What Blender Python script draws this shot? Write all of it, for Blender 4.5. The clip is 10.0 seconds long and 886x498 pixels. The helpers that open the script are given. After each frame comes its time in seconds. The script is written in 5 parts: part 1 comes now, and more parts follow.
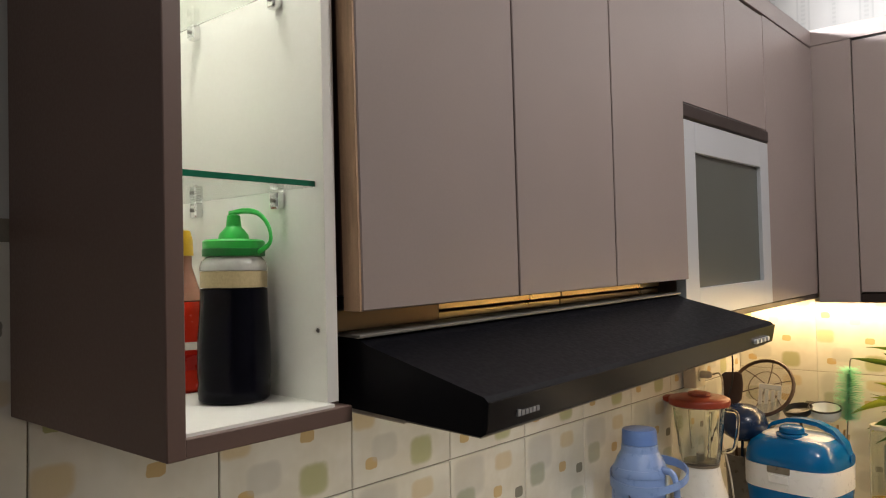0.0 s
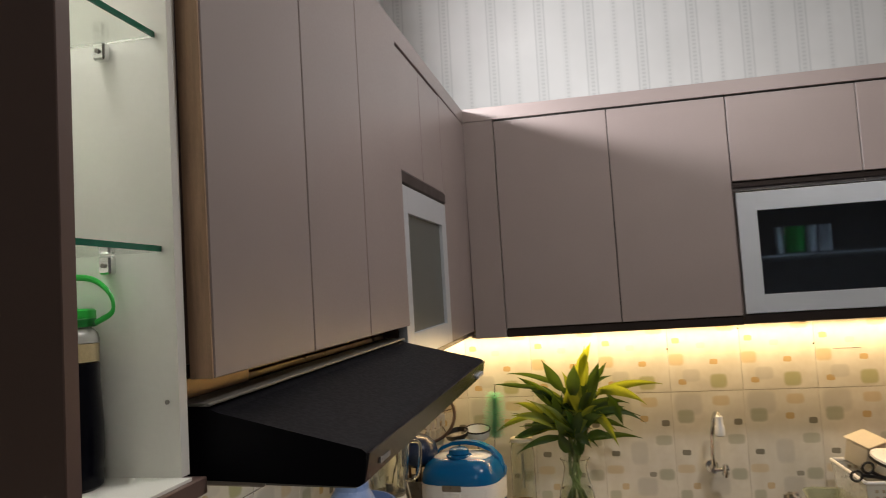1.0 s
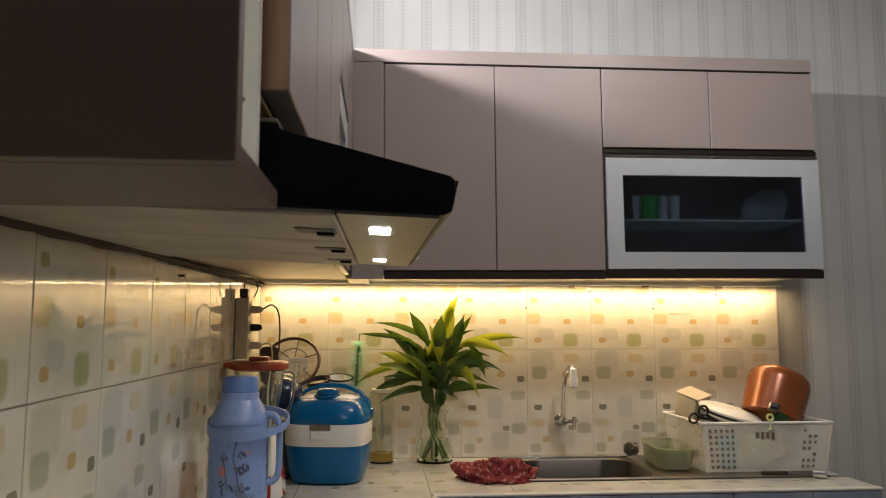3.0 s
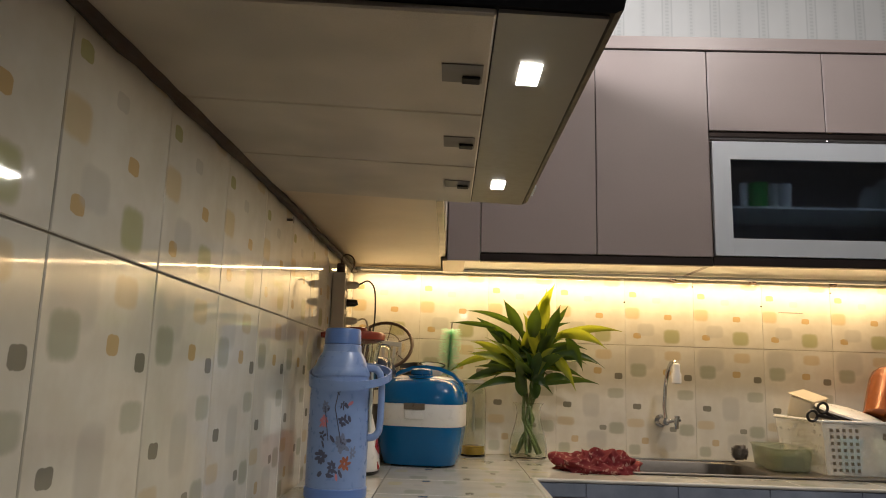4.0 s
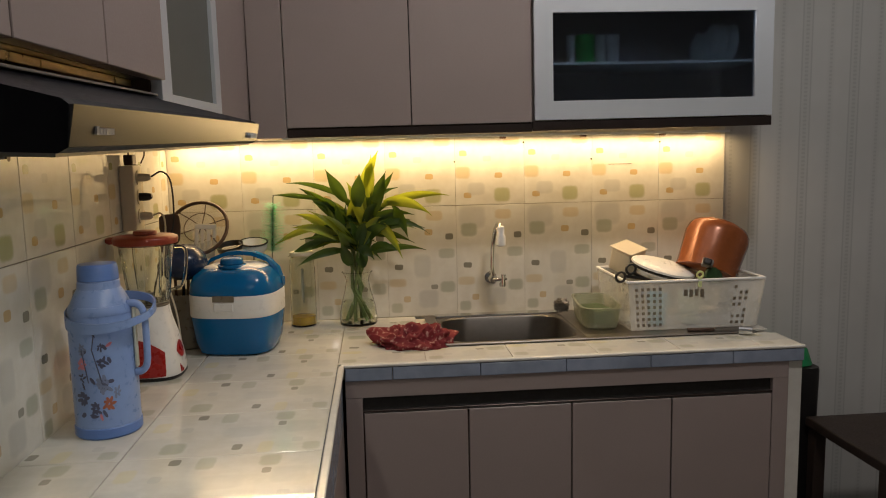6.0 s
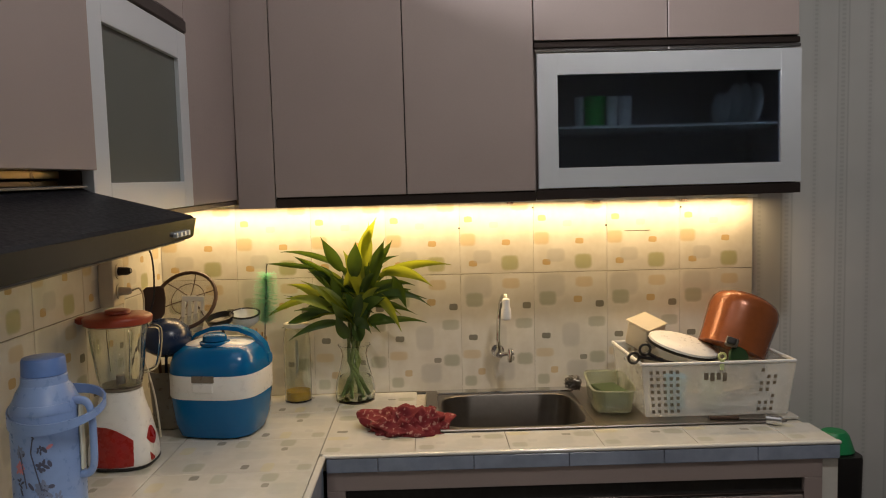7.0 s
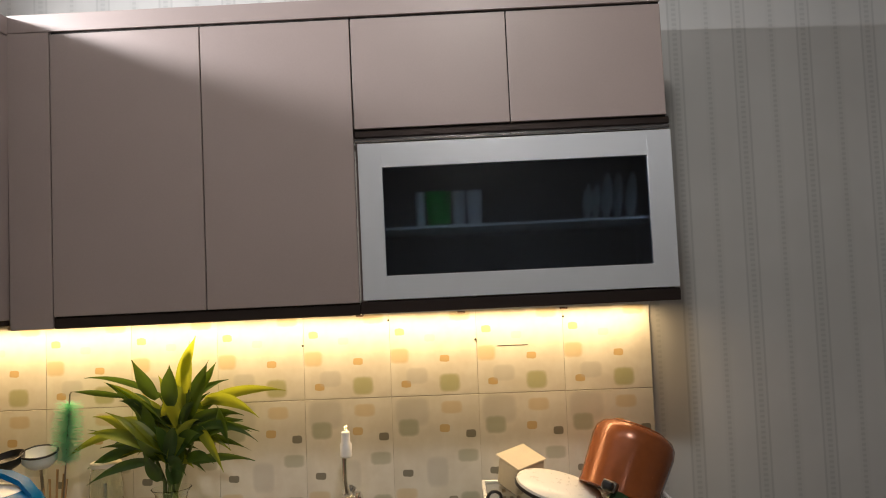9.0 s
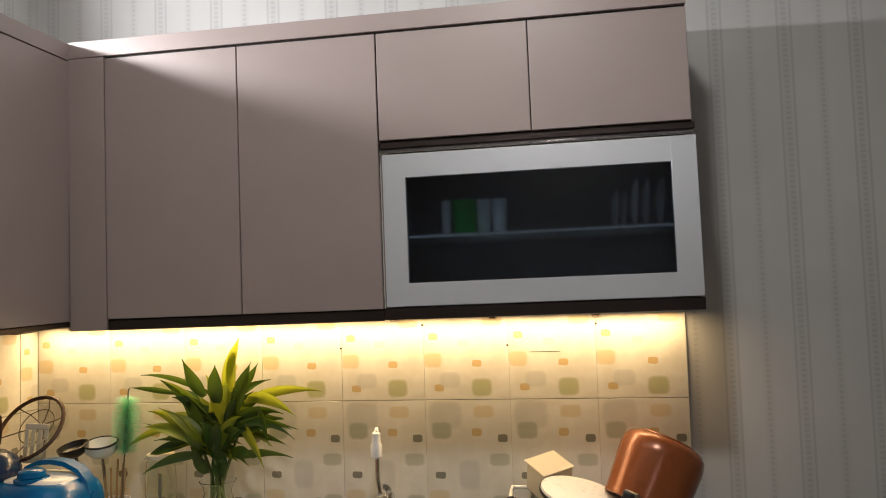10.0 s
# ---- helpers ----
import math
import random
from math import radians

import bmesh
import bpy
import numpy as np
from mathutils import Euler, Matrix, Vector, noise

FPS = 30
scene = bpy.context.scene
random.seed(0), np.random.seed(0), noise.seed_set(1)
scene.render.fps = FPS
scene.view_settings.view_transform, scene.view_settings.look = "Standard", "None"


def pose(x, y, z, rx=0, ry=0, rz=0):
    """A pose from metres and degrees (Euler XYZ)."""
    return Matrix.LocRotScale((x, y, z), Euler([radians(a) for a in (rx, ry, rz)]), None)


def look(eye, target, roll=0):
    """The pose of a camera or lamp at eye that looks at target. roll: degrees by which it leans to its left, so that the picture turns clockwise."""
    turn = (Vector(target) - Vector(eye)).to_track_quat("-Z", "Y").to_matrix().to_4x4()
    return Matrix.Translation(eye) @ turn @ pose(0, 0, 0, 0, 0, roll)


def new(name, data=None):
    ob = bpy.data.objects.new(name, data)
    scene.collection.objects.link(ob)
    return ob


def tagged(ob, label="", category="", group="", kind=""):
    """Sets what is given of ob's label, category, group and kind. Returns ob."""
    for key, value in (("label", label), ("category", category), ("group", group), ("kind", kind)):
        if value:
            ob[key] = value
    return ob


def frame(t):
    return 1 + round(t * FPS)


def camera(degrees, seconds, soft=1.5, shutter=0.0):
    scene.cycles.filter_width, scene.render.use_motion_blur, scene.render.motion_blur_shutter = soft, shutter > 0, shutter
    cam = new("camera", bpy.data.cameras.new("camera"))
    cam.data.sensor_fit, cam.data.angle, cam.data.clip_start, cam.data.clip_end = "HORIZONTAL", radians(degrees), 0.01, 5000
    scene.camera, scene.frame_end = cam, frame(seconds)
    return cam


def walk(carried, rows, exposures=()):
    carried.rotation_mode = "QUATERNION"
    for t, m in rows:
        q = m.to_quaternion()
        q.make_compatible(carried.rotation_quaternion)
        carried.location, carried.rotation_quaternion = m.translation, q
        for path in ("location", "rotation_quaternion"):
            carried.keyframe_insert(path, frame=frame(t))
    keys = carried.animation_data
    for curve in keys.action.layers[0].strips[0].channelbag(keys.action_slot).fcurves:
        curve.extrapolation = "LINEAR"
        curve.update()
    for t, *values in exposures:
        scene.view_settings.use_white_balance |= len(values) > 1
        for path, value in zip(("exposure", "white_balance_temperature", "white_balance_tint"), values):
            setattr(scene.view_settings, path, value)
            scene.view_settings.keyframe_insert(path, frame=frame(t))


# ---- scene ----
cam = camera(61.5, 10.0, soft=1.0, shutter=0.1)
PATH = [
    (0, (0.929, -2.671, 1.591), (-0.376, -1.156, 1.655), -0.8),
    (0.5, (0.808, -2.793, 1.616), (-0.161, -1.053, 1.799), -1.0),
    (1, (0.739, -2.85, 1.616), (0.358, -0.893, 1.762), -3.1),
    (1.5, (0.673, -2.965, 1.605), (0.658, -0.965, 1.632), -2.9),
    (2, (0.629, -2.97, 1.566), (0.801, -0.977, 1.582), -2.7),
    (2.5, (0.57, -2.924, 1.492), (0.83, -0.943, 1.577), -1.7),
    (3, (0.436, -2.816, 1.331), (0.607, -0.834, 1.541), 0.1),
    (3.2, (0.386, -2.79, 1.244), (0.499, -0.814, 1.532), 1.0),
    (4.3, (0.359, -2.72, 1.116), (0.325, -0.749, 1.453), 1.7),
    (4.5, (0.393, -2.711, 1.119), (0.401, -0.728, 1.375), 0.7),
    (5, (0.54, -2.655, 1.205), (0.629, -0.657, 1.209), -1.3),
    (5.5, (0.626, -2.675, 1.333), (0.791, -0.696, 1.099), -1.5),
    (5.7, (0.666, -2.676, 1.381), (0.842, -0.702, 1.116), -1.2),
    (6.8, (0.832, -2.538, 1.5), (0.956, -0.548, 1.339), -0.9),
    (7, (0.88, -2.508, 1.522), (0.93, -0.514, 1.375), -1.2),
    (7.5, (1.053, -2.447, 1.554), (0.945, -0.45, 1.516), -1.5),
    (8, (1.202, -2.4, 1.58), (1.15, -0.402, 1.644), -1.5),
    (8.5, (1.315, -2.268, 1.576), (1.353, -0.272, 1.706), -1.6),
    (9, (1.441, -2.16, 1.548), (1.416, -0.163, 1.661), -2.2),
    (9.5, (1.584, -2.162, 1.548), (1.386, -0.175, 1.658), -2.0),
    (10, (1.635, -2.18, 1.566), (1.347, -0.204, 1.681), -1.8),
]
EXPOSURES = [(0.0, 0.46), (0.5, 0.58), (1.0, -0.08), (1.5, -0.10), (3.0, -0.05), (4.5, 0.04), (5.5, -0.08), (8.0, -0.04), (10.0, 0.02)]
walk(cam, [(t, look(eye, target, roll)) for t, eye, target, roll in PATH], EXPOSURES)

# ---- world, lamps, exposure ----
world = bpy.data.worlds.new("dim_room_air")
scene.world = world
world.use_nodes = True
world.node_tree.nodes["Background"].inputs[0].default_value = (0.9, 0.95, 1.0, 1)
world.node_tree.nodes["Background"].inputs[1].default_value = 0.004

LED_WARM, LED_WATTS = (1.0, 0.675, 0.335), 8.2
TUBE_WATTS, HOOD_WATTS, SHELF_WATTS, ROOM_WATTS = 22.5, 1.05, 0.68, 18.0


def area(name, m, sx, sy, watts, colour, spread=180):
    d = bpy.data.lights.new(name, "AREA")
    d.shape, d.size, d.size_y, d.energy, d.color, d.spread = "RECTANGLE", sx, sy, watts, colour, radians(spread)
    ob = new(name, d)
    ob.matrix_world = m
    return ob


area("led_strip_light", pose(1.01, -0.050, 1.488), 1.95, 0.012, LED_WATTS, LED_WARM)
area("tube_light", pose(0.150, -0.95, 2.325, 0, -100, 0), 0.03, 0.8, TUBE_WATTS, (0.98, 0.955, 0.97))
area("hood_light", pose(0.4375, -1.975, 1.4360), 0.022, 0.056, HOOD_WATTS, (1.0, 0.95, 0.86))
area("hood_light", pose(0.4375, -1.456, 1.4495), 0.022, 0.056, HOOD_WATTS, (1.0, 0.95, 0.86))
area("shelf_light", pose(0.17, -2.245, 2.210), 0.022, 0.03, SHELF_WATTS, (1.0, 0.98, 0.90))
area("room_ceiling_light", pose(1.55, -1.50, 2.93), 0.16, 0.16, ROOM_WATTS, (1.0, 0.93, 0.88))
area("rear_ceiling_light", pose(1.7, -4.6, 2.93), 0.16, 0.16, 8.5, (1.0, 0.93, 0.88))


# ---- materials ----
def nodes_of(name):
    m = bpy.data.materials.new(name)
    m.use_nodes = True
    t = m.node_tree
    return m, t, t.nodes["Principled BSDF"]


def link(t, a, b):
    t.links.new(a, b)


def val(t, op, a, b=None, c=None, clamp=False):
    n = t.nodes.new("ShaderNodeMath")
    n.operation, n.use_clamp = op, clamp
    for i, v in enumerate((a, b, c)):
        if v is None:
            continue
        if isinstance(v, (int, float)):
            n.inputs[i].default_value = v
        else:
            link(t, v, n.inputs[i])
    return n.outputs[0]


def mix(t, fac, a, b):
    n = t.nodes.new("ShaderNodeMix")
    n.data_type = "RGBA"
    for i, v in ((0, fac), (6, a), (7, b)):
        if isinstance(v, (int, float)):
            n.inputs[i].default_value = v
        elif isinstance(v, tuple):
            n.inputs[i].default_value = (*v, 1)
        else:
            link(t, v, n.inputs[i])
    return n.outputs[2]


def noise_tex(t, scale, detail=3.0, rough=0.55, space="Object", stretch=None):
    co = t.nodes.new("ShaderNodeTexCoord")
    n = t.nodes.new("ShaderNodeTexNoise")
    n.inputs["Scale"].default_value, n.inputs["Detail"].default_value, n.inputs["Roughness"].default_value = scale, detail, rough
    src = co.outputs[space]
    if stretch:
        mp = t.nodes.new("ShaderNodeMapping")
        mp.inputs["Scale"].default_value = stretch
        link(t, src, mp.inputs[0])
        src = mp.outputs[0]
    link(t, src, n.inputs["Vector"])
    return n.outputs["Fac"]


def ramp01(t, v, a, b, lo=0.0, hi=1.0):
    n = t.nodes.new("ShaderNodeMapRange")
    n.interpolation_type = "SMOOTHSTEP"
    link(t, v, n.inputs[0])
    for i, x in ((1, a), (2, b), (3, lo), (4, hi)):
        n.inputs[i].default_value = x
    return n.outputs[0]


def bump(t, b, height, strength, distance=0.001):
    n = t.nodes.new("ShaderNodeBump")
    n.inputs["Strength"].default_value, n.inputs["Distance"].default_value = strength, distance
    link(t, height, n.inputs["Height"])
    link(t, n.outputs[0], b.inputs["Normal"])


def plain(name, colour, rough=0.5, metal=0.0, vary=0.12, grain=60.0, relief=0.0, stretch=None, coat=0.0, **more):
    """A surface with fine grain and broad patches over one base colour."""
    m, t, b = nodes_of(name)
    broad, fine = noise_tex(t, 5.0, 2.0, stretch=stretch), noise_tex(t, grain, 4.0, stretch=stretch)
    both = val(t, "ADD", val(t, "MULTIPLY", broad, 0.6), val(t, "MULTIPLY", fine, 0.4))
    f = ramp01(t, both, 0.3, 0.7)
    dark, light = tuple(c * (1 - vary) for c in colour), tuple(min(1, c * (1 + vary)) for c in colour)
    link(t, mix(t, f, dark, light), b.inputs["Base Color"])
    link(t, ramp01(t, fine, 0.2, 0.8, max(0.02, rough * 0.85), min(1, rough * 1.15)), b.inputs["Roughness"])
    b.inputs["Metallic"].default_value = metal
    b.inputs["Coat Weight"].default_value = coat
    if relief:
        bump(t, b, fine, relief)
    for k, v in more.items():
        b.inputs[k.replace("_", " ")].default_value = v
    return m


def glassy(name, colour, rough=0.02, ior=1.45, weight=1.0):
    m, t, b = nodes_of(name)
    b.inputs["Base Color"].default_value = (*colour, 1)
    b.inputs["Roughness"].default_value, b.inputs["IOR"].default_value = rough, ior
    b.inputs["Transmission Weight"].default_value = weight
    link(t, ramp01(t, noise_tex(t, 30.0), 0.3, 0.8, rough, rough + 0.03), b.inputs["Roughness"])
    return m


def glow(name, colour, strength):
    m, t, b = nodes_of(name)
    b.inputs["Base Color"].default_value = (*colour, 1)
    b.inputs["Emission Color"].default_value, b.inputs["Emission Strength"].default_value = (*colour, 1), strength
    return m


GREY, SAGE, OLIVE, DARK = (0.46, 0.46, 0.43), (0.33, 0.35, 0.26), (0.34, 0.35, 0.13), (0.15, 0.145, 0.11)
PEACH, ORANGE, YELLOW = (0.57, 0.44, 0.22), (0.50, 0.32, 0.08), (0.60, 0.54, 0.28)
# motif: left, right, top, bottom in tile widths from the upper left corner, colour, weight
MOTIF_LOW = [(.04, .42, .02, .34, GREY, .55), (.07, .30, .26, .45, SAGE, .75), (.57, .80, .07, .21, PEACH, .55), (.54, .655, .33, .42, ORANGE, .7),
             (.84, .955, .40, .49, DARK, .85), (.74, .97, .62, .76, SAGE, .6), (.38, .62, .70, 1.03, GREY, .5), (.10, .22, .83, .91, DARK, .85),
             (.02, .26, 1.04, 1.16, PEACH, .5), (.76, .97, 1.10, 1.26, SAGE, .65), (.44, .72, 1.22, 1.48, GREY, .55), (.62, .72, 1.14, 1.21, DARK, .7),
             (.22, .32, 1.30, 1.39, ORANGE, .55), (.04, .20, 1.40, 1.54, SAGE, .6)]
MOTIF_HIGH = [(.56, .79, 1.36, 1.56, OLIVE, .7), (.12, .23, 1.42, 1.50, ORANGE, .75), (.0, .21, 1.05, 1.22, PEACH, .65), (.57, .68, 1.14, 1.22, ORANGE, .75),
              (.18, .42, 1.28, 1.46, GREY, .5), (.06, .17, .82, .90, OLIVE, .8), (.70, .93, .63, .75, PEACH, .5), (.30, .58, .40, .72, GREY, .5),
              (.78, .89, .36, .44, DARK, .8), (.08, .30, .20, .38, SAGE, .65), (.55, .66, .14, .22, ORANGE, .65), (.40, .52, .90, .98, GREY, .5)]

# the worktop's tiles: the same squares in greyer inks
MOTIF_TOP = [(l, r, a, b, {PEACH: YELLOW, ORANGE: GREY}.get(c, c), w * .8) for l, r, a, b, c, w in MOTIF_LOW]


def tile_print(name, motif, shade=1.0):
    """Glazed wall tile, printed with soft rounded squares; the motif lies in the tile's own x and z."""
    m, t, b = nodes_of(name)
    co = t.nodes.new("ShaderNodeTexCoord")
    xyz = t.nodes.new("ShaderNodeSeparateXYZ")
    link(t, co.outputs["Object"], xyz.inputs[0])
    wob = val(t, "MULTIPLY_ADD", noise_tex(t, 90.0, 2.0), 0.004, -0.002)
    x, z = val(t, "ADD", xyz.outputs[0], wob), val(t, "ADD", xyz.outputs[2], wob)
    info = t.nodes.new("ShaderNodeObjectInfo")
    colour = mix(t, ramp01(t, noise_tex(t, 14.0), 0.3, 0.7), tuple(c * shade for c in (0.63, 0.61, 0.54)), tuple(c * shade for c in (0.71, 0.70, 0.64)))
    colour = mix(t, val(t, "MULTIPLY", info.outputs["Random"], 0.25), colour, tuple(c * shade for c in (0.61, 0.60, 0.54)))
    for l, r, top, bot, c, w in motif:
        cx, hx, cz, hz = ((l + r) / 2 - .5) * .25, (r - l) / 2 * .25, .2 - (top + bot) / 2 * .25, (bot - top) / 2 * .25
        ax = val(t, "POWER", val(t, "ABSOLUTE", val(t, "MULTIPLY_ADD", x, 1 / hx, -cx / hx)), 4.0)
        az = val(t, "POWER", val(t, "ABSOLUTE", val(t, "MULTIPLY_ADD", z, 1 / hz, -cz / hz)), 4.0)
        soft = .25 if hx < .02 else .75
        colour = mix(t, ramp01(t, val(t, "ADD", ax, az), 1 - soft, 1 + soft, w, 0.0), colour, c)
    link(t, colour, b.inputs["Base Color"])
    link(t, ramp01(t, noise_tex(t, 40.0), 0.3, 0.75, 0.03, 0.09), b.inputs["Roughness"])
    bump(t, b, noise_tex(t, 9.0, 1.0), 0.08, 0.002)
    return m


def wallpaper():
    """Pale grey paper with beaded vertical stripes, a wide double one and a thin one by turns."""
    m, t, b = nodes_of("striped_wallpaper")
    co = t.nodes.new("ShaderNodeTexCoord")
    xyz = t.nodes.new("ShaderNodeSeparateXYZ")
    link(t, co.outputs["Object"], xyz.inputs[0])
    run = val(t, "ADD", xyz.outputs[0], xyz.outputs[1])
    u = val(t, "FRACT", val(t, "MULTIPLY_ADD", run, 1 / 0.1885, 0.975))

    def stripe(c, h, soft=0.008):
        return ramp01(t, val(t, "ABSOLUTE", val(t, "SUBTRACT", u, c)), h, h + soft, 1.0, 0.0)

    bead = ramp01(t, val(t, "SINE", val(t, "MULTIPLY", xyz.outputs[2], 420.0)), -0.3, 0.5, 0.25, 1.0)
    lines = val(t, "ADD", stripe(0.178, 0.012), stripe(0.372, 0.012))
    lines = val(t, "ADD", lines, val(t, "MULTIPLY", val(t, "ADD", stripe(0.275, 0.026, 0.02), stripe(0.775, 0.022, 0.015)), bead))
    mid = val(t, "MULTIPLY", stripe(0.275, 0.085, 0.03), 0.40)
    haze = val(t, "MULTIPLY", stripe(0.775, 0.05, 0.05), 0.30)
    amount = val(t, "MULTIPLY", val(t, "ADD", lines, val(t, "ADD", mid, haze)), 0.30, clamp=True)
    base = mix(t, ramp01(t, noise_tex(t, 3.0), 0.3, 0.7), (0.51, 0.52, 0.51), (0.56, 0.57, 0.56))
    link(t, mix(t, amount, base, (0.27, 0.29, 0.29)), b.inputs["Base Color"])
    b.inputs["Roughness"].default_value = 0.6
    bump(t, b, val(t, "ADD", noise_tex(t, 300.0), lines), 0.12, 0.0005)
    return m


TILE_LOW, TILE_HIGH, PAPER = tile_print("printed_tile_low", MOTIF_LOW), tile_print("printed_tile_high", MOTIF_HIGH), wallpaper()
TILE_TOP = tile_print("printed_tile_worktop", MOTIF_TOP, 0.84)
LAMINATE = plain("taupe_laminate", (0.305, 0.252, 0.238), 0.38, vary=0.03, grain=220, relief=0.03)
DARKLAM = plain("dark_brown_laminate", (0.135, 0.086, 0.071), 0.45, vary=0.06, grain=220, relief=0.03)
EDGE = plain("bare_plywood_edge", (0.42, 0.27, 0.17), 0.6, grain=90, stretch=(30, 30, 2), vary=0.2)
WHITELAM = plain("white_laminate", (0.78, 0.77, 0.72), 0.35, vary=0.02, grain=150)
GOLA = plain("dark_bronze_profile", (0.055, 0.042, 0.038), 0.32, 0.7, vary=0.04, grain=12)
ALU = plain("brushed_aluminium", (0.66, 0.70, 0.745), 0.36, 0.4, vary=0.015, grain=30)
SATIN = plain("satin_dark_metal", (0.30, 0.29, 0.29), 0.22, 0.9, vary=0.05, grain=15)
# GOLD and BRONZE carry the golden reflection over the hood as metal colour
GOLD = plain("golden_reflection_metal", (0.72, 0.54, 0.27), 0.3, 0.95, vary=0.04, grain=15)
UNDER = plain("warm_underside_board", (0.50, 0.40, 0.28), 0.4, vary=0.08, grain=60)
BRONZE = plain("dim_reflection_metal", (0.20, 0.14, 0.075), 0.3, 0.9, vary=0.04, grain=15)
GAP = plain("dark_gap", (0.02, 0.018, 0.016), 0.8)
BLACKMETAL = plain("black_enamel", (0.004, 0.004, 0.006), 0.45, vary=0.15, grain=160, relief=0.02, Specular_IOR_Level=0.09)
GLOSSBLACK = plain("glossy_black_enamel", (0.006, 0.006, 0.007), 0.22, vary=0.15, grain=160, Specular_IOR_Level=0.55)
STRIPMETAL = plain("grey_painted_steel", (0.20, 0.19, 0.17), 0.35, 0.3, vary=0.1)
FILTER = plain("greasy_aluminium_filter", (0.42, 0.385, 0.33), 0.5, 0.4, vary=0.24, grain=700, relief=0.4)
STEEL = plain("stainless_steel", (0.27, 0.25, 0.23), 0.36, 1.0, vary=0.08, grain=120)
CHROME = plain("chrome", (0.75, 0.75, 0.75), 0.08, 1.0, vary=0.03)
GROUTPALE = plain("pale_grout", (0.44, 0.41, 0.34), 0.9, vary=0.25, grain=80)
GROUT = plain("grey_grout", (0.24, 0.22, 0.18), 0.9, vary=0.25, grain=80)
PLASTER = plain("white_plaster", (0.72, 0.71, 0.69), 0.85, vary=0.04, grain=40, relief=0.1)
FLOORMAT = plain("brown_floor_tile", (0.16, 0.12, 0.10), 0.3, vary=0.1, grain=15)
TILEEDGE = plain("grey_blue_tile_edge", (0.24, 0.28, 0.36), 0.2, vary=0.2, grain=25)
BULLNOSE = plain("white_glazed_edge", (0.62, 0.61, 0.56), 0.15, vary=0.08, grain=30)
BROKEN = plain("chipped_brown_mortar", (0.14, 0.10, 0.065), 0.9, vary=0.5, grain=60, relief=0.8)
GLASSGREEN = glassy("green_edged_glass", (0.93, 0.975, 0.94))
SHELFEDGE = plain("green_glass_edge", (0.01, 0.13, 0.07), 0.08, vary=0.2)
CLEAR = glassy("clear_glass", (0.93, 0.96, 0.92))
SMOKED = glassy("smoked_glass", (0.46, 0.57, 0.72), 0.16, 1.45)
FROSTED = plain("frosted_glass", (0.095, 0.105, 0.095), 0.34, vary=0.06, grain=400)


# ---- mesh helpers ----
def part(name, bm, material, parent=None, label=""):
    """Links a bmesh as one mesh object, under a thing or a part where one is given."""
    me = bpy.data.meshes.new(name)
    bm.to_mesh(me)
    bm.free()
    me.materials.append(material)
    ob = new(name, me)
    ob.parent = parent
    if label:
        tagged(ob, label)
    return ob


def thing(name, at, label, category, group="", turn=0, tilt=(0, 0), row=None):
    e = new(name)
    e.empty_display_size = 0.05
    e.matrix_world = row or pose(*at, tilt[0], tilt[1], turn)
    return tagged(e, label, category, group)


def smooth(ob, angle=40):
    for p in ob.data.polygons:
        p.use_smooth = True
    ob.data.set_sharp_from_angle(angle=radians(angle))
    return ob


def box(x0, y0, z0, x1, y1, z1, r=0.0, bm=None, seg=1):
    bm = bm or bmesh.new()
    made = bmesh.ops.create_cube(bm, size=1, matrix=Matrix.LocRotScale(((x0 + x1) / 2, (y0 + y1) / 2, (z0 + z1) / 2), None, (abs(x1 - x0), abs(y1 - y0), abs(z1 - z0))))
    if r:
        edges = {e for v in made["verts"] for e in v.link_edges}
        bmesh.ops.bevel(bm, geom=list(edges), offset=r, segments=seg, affect="EDGES", profile=0.5)
    return bm


def loft(sections, seg=32, cap=True, bm=None):
    """Rings stacked in z: (z, half x, half y, squareness, centre x, centre y)."""
    bm = bm or bmesh.new()
    rings = []
    for s in sections:
        z, hx, hy, n, cx, cy = (*s, *(None,) * (6 - len(s)))
        hy, n, cx, cy = hy if hy is not None else hx, n or 2.0, cx or 0.0, cy or 0.0
        ring = []
        for i in range(seg):
            a = 2 * math.pi * i / seg
            c, q = math.cos(a), math.sin(a)
            ring.append(bm.verts.new((cx + hx * math.copysign(abs(c) ** (2 / n), c), cy + hy * math.copysign(abs(q) ** (2 / n), q), z)))
        rings.append(ring)
    for a, b in zip(rings, rings[1:]):
        for i in range(seg):
            j = (i + 1) % seg
            bm.faces.new((a[i], a[j], b[j], b[i]))
    if cap:
        bm.faces.new(rings[0][::-1])
        bm.faces.new(rings[-1])
    return bm


def tube(points, r, seg=8, bm=None):
    """A round bar along points; r is a number or one for each point."""
    bm = bm or bmesh.new()
    pts = [Vector(p) for p in points]
    rs = [r] * len(pts) if isinstance(r, (int, float)) else r
    rings, side = [], None
    for i, p in enumerate(pts):
        d = (pts[min(i + 1, len(pts) - 1)] - pts[max(i - 1, 0)]).normalized()
        if side is None:
            side = d.orthogonal().normalized()
        side = (side - d * side.dot(d)).normalized()
        up = d.cross(side)
        rings.append([bm.verts.new(p + rs[i] * (math.cos(2 * math.pi * k / seg) * side + math.sin(2 * math.pi * k / seg) * up)) for k in range(seg)])
    for a, b in zip(rings, rings[1:]):
        for k in range(seg):
            bm.faces.new((a[k], a[(k + 1) % seg], b[(k + 1) % seg], b[k]))
    bm.faces.new(rings[0][::-1])
    bm.faces.new(rings[-1])
    return bm


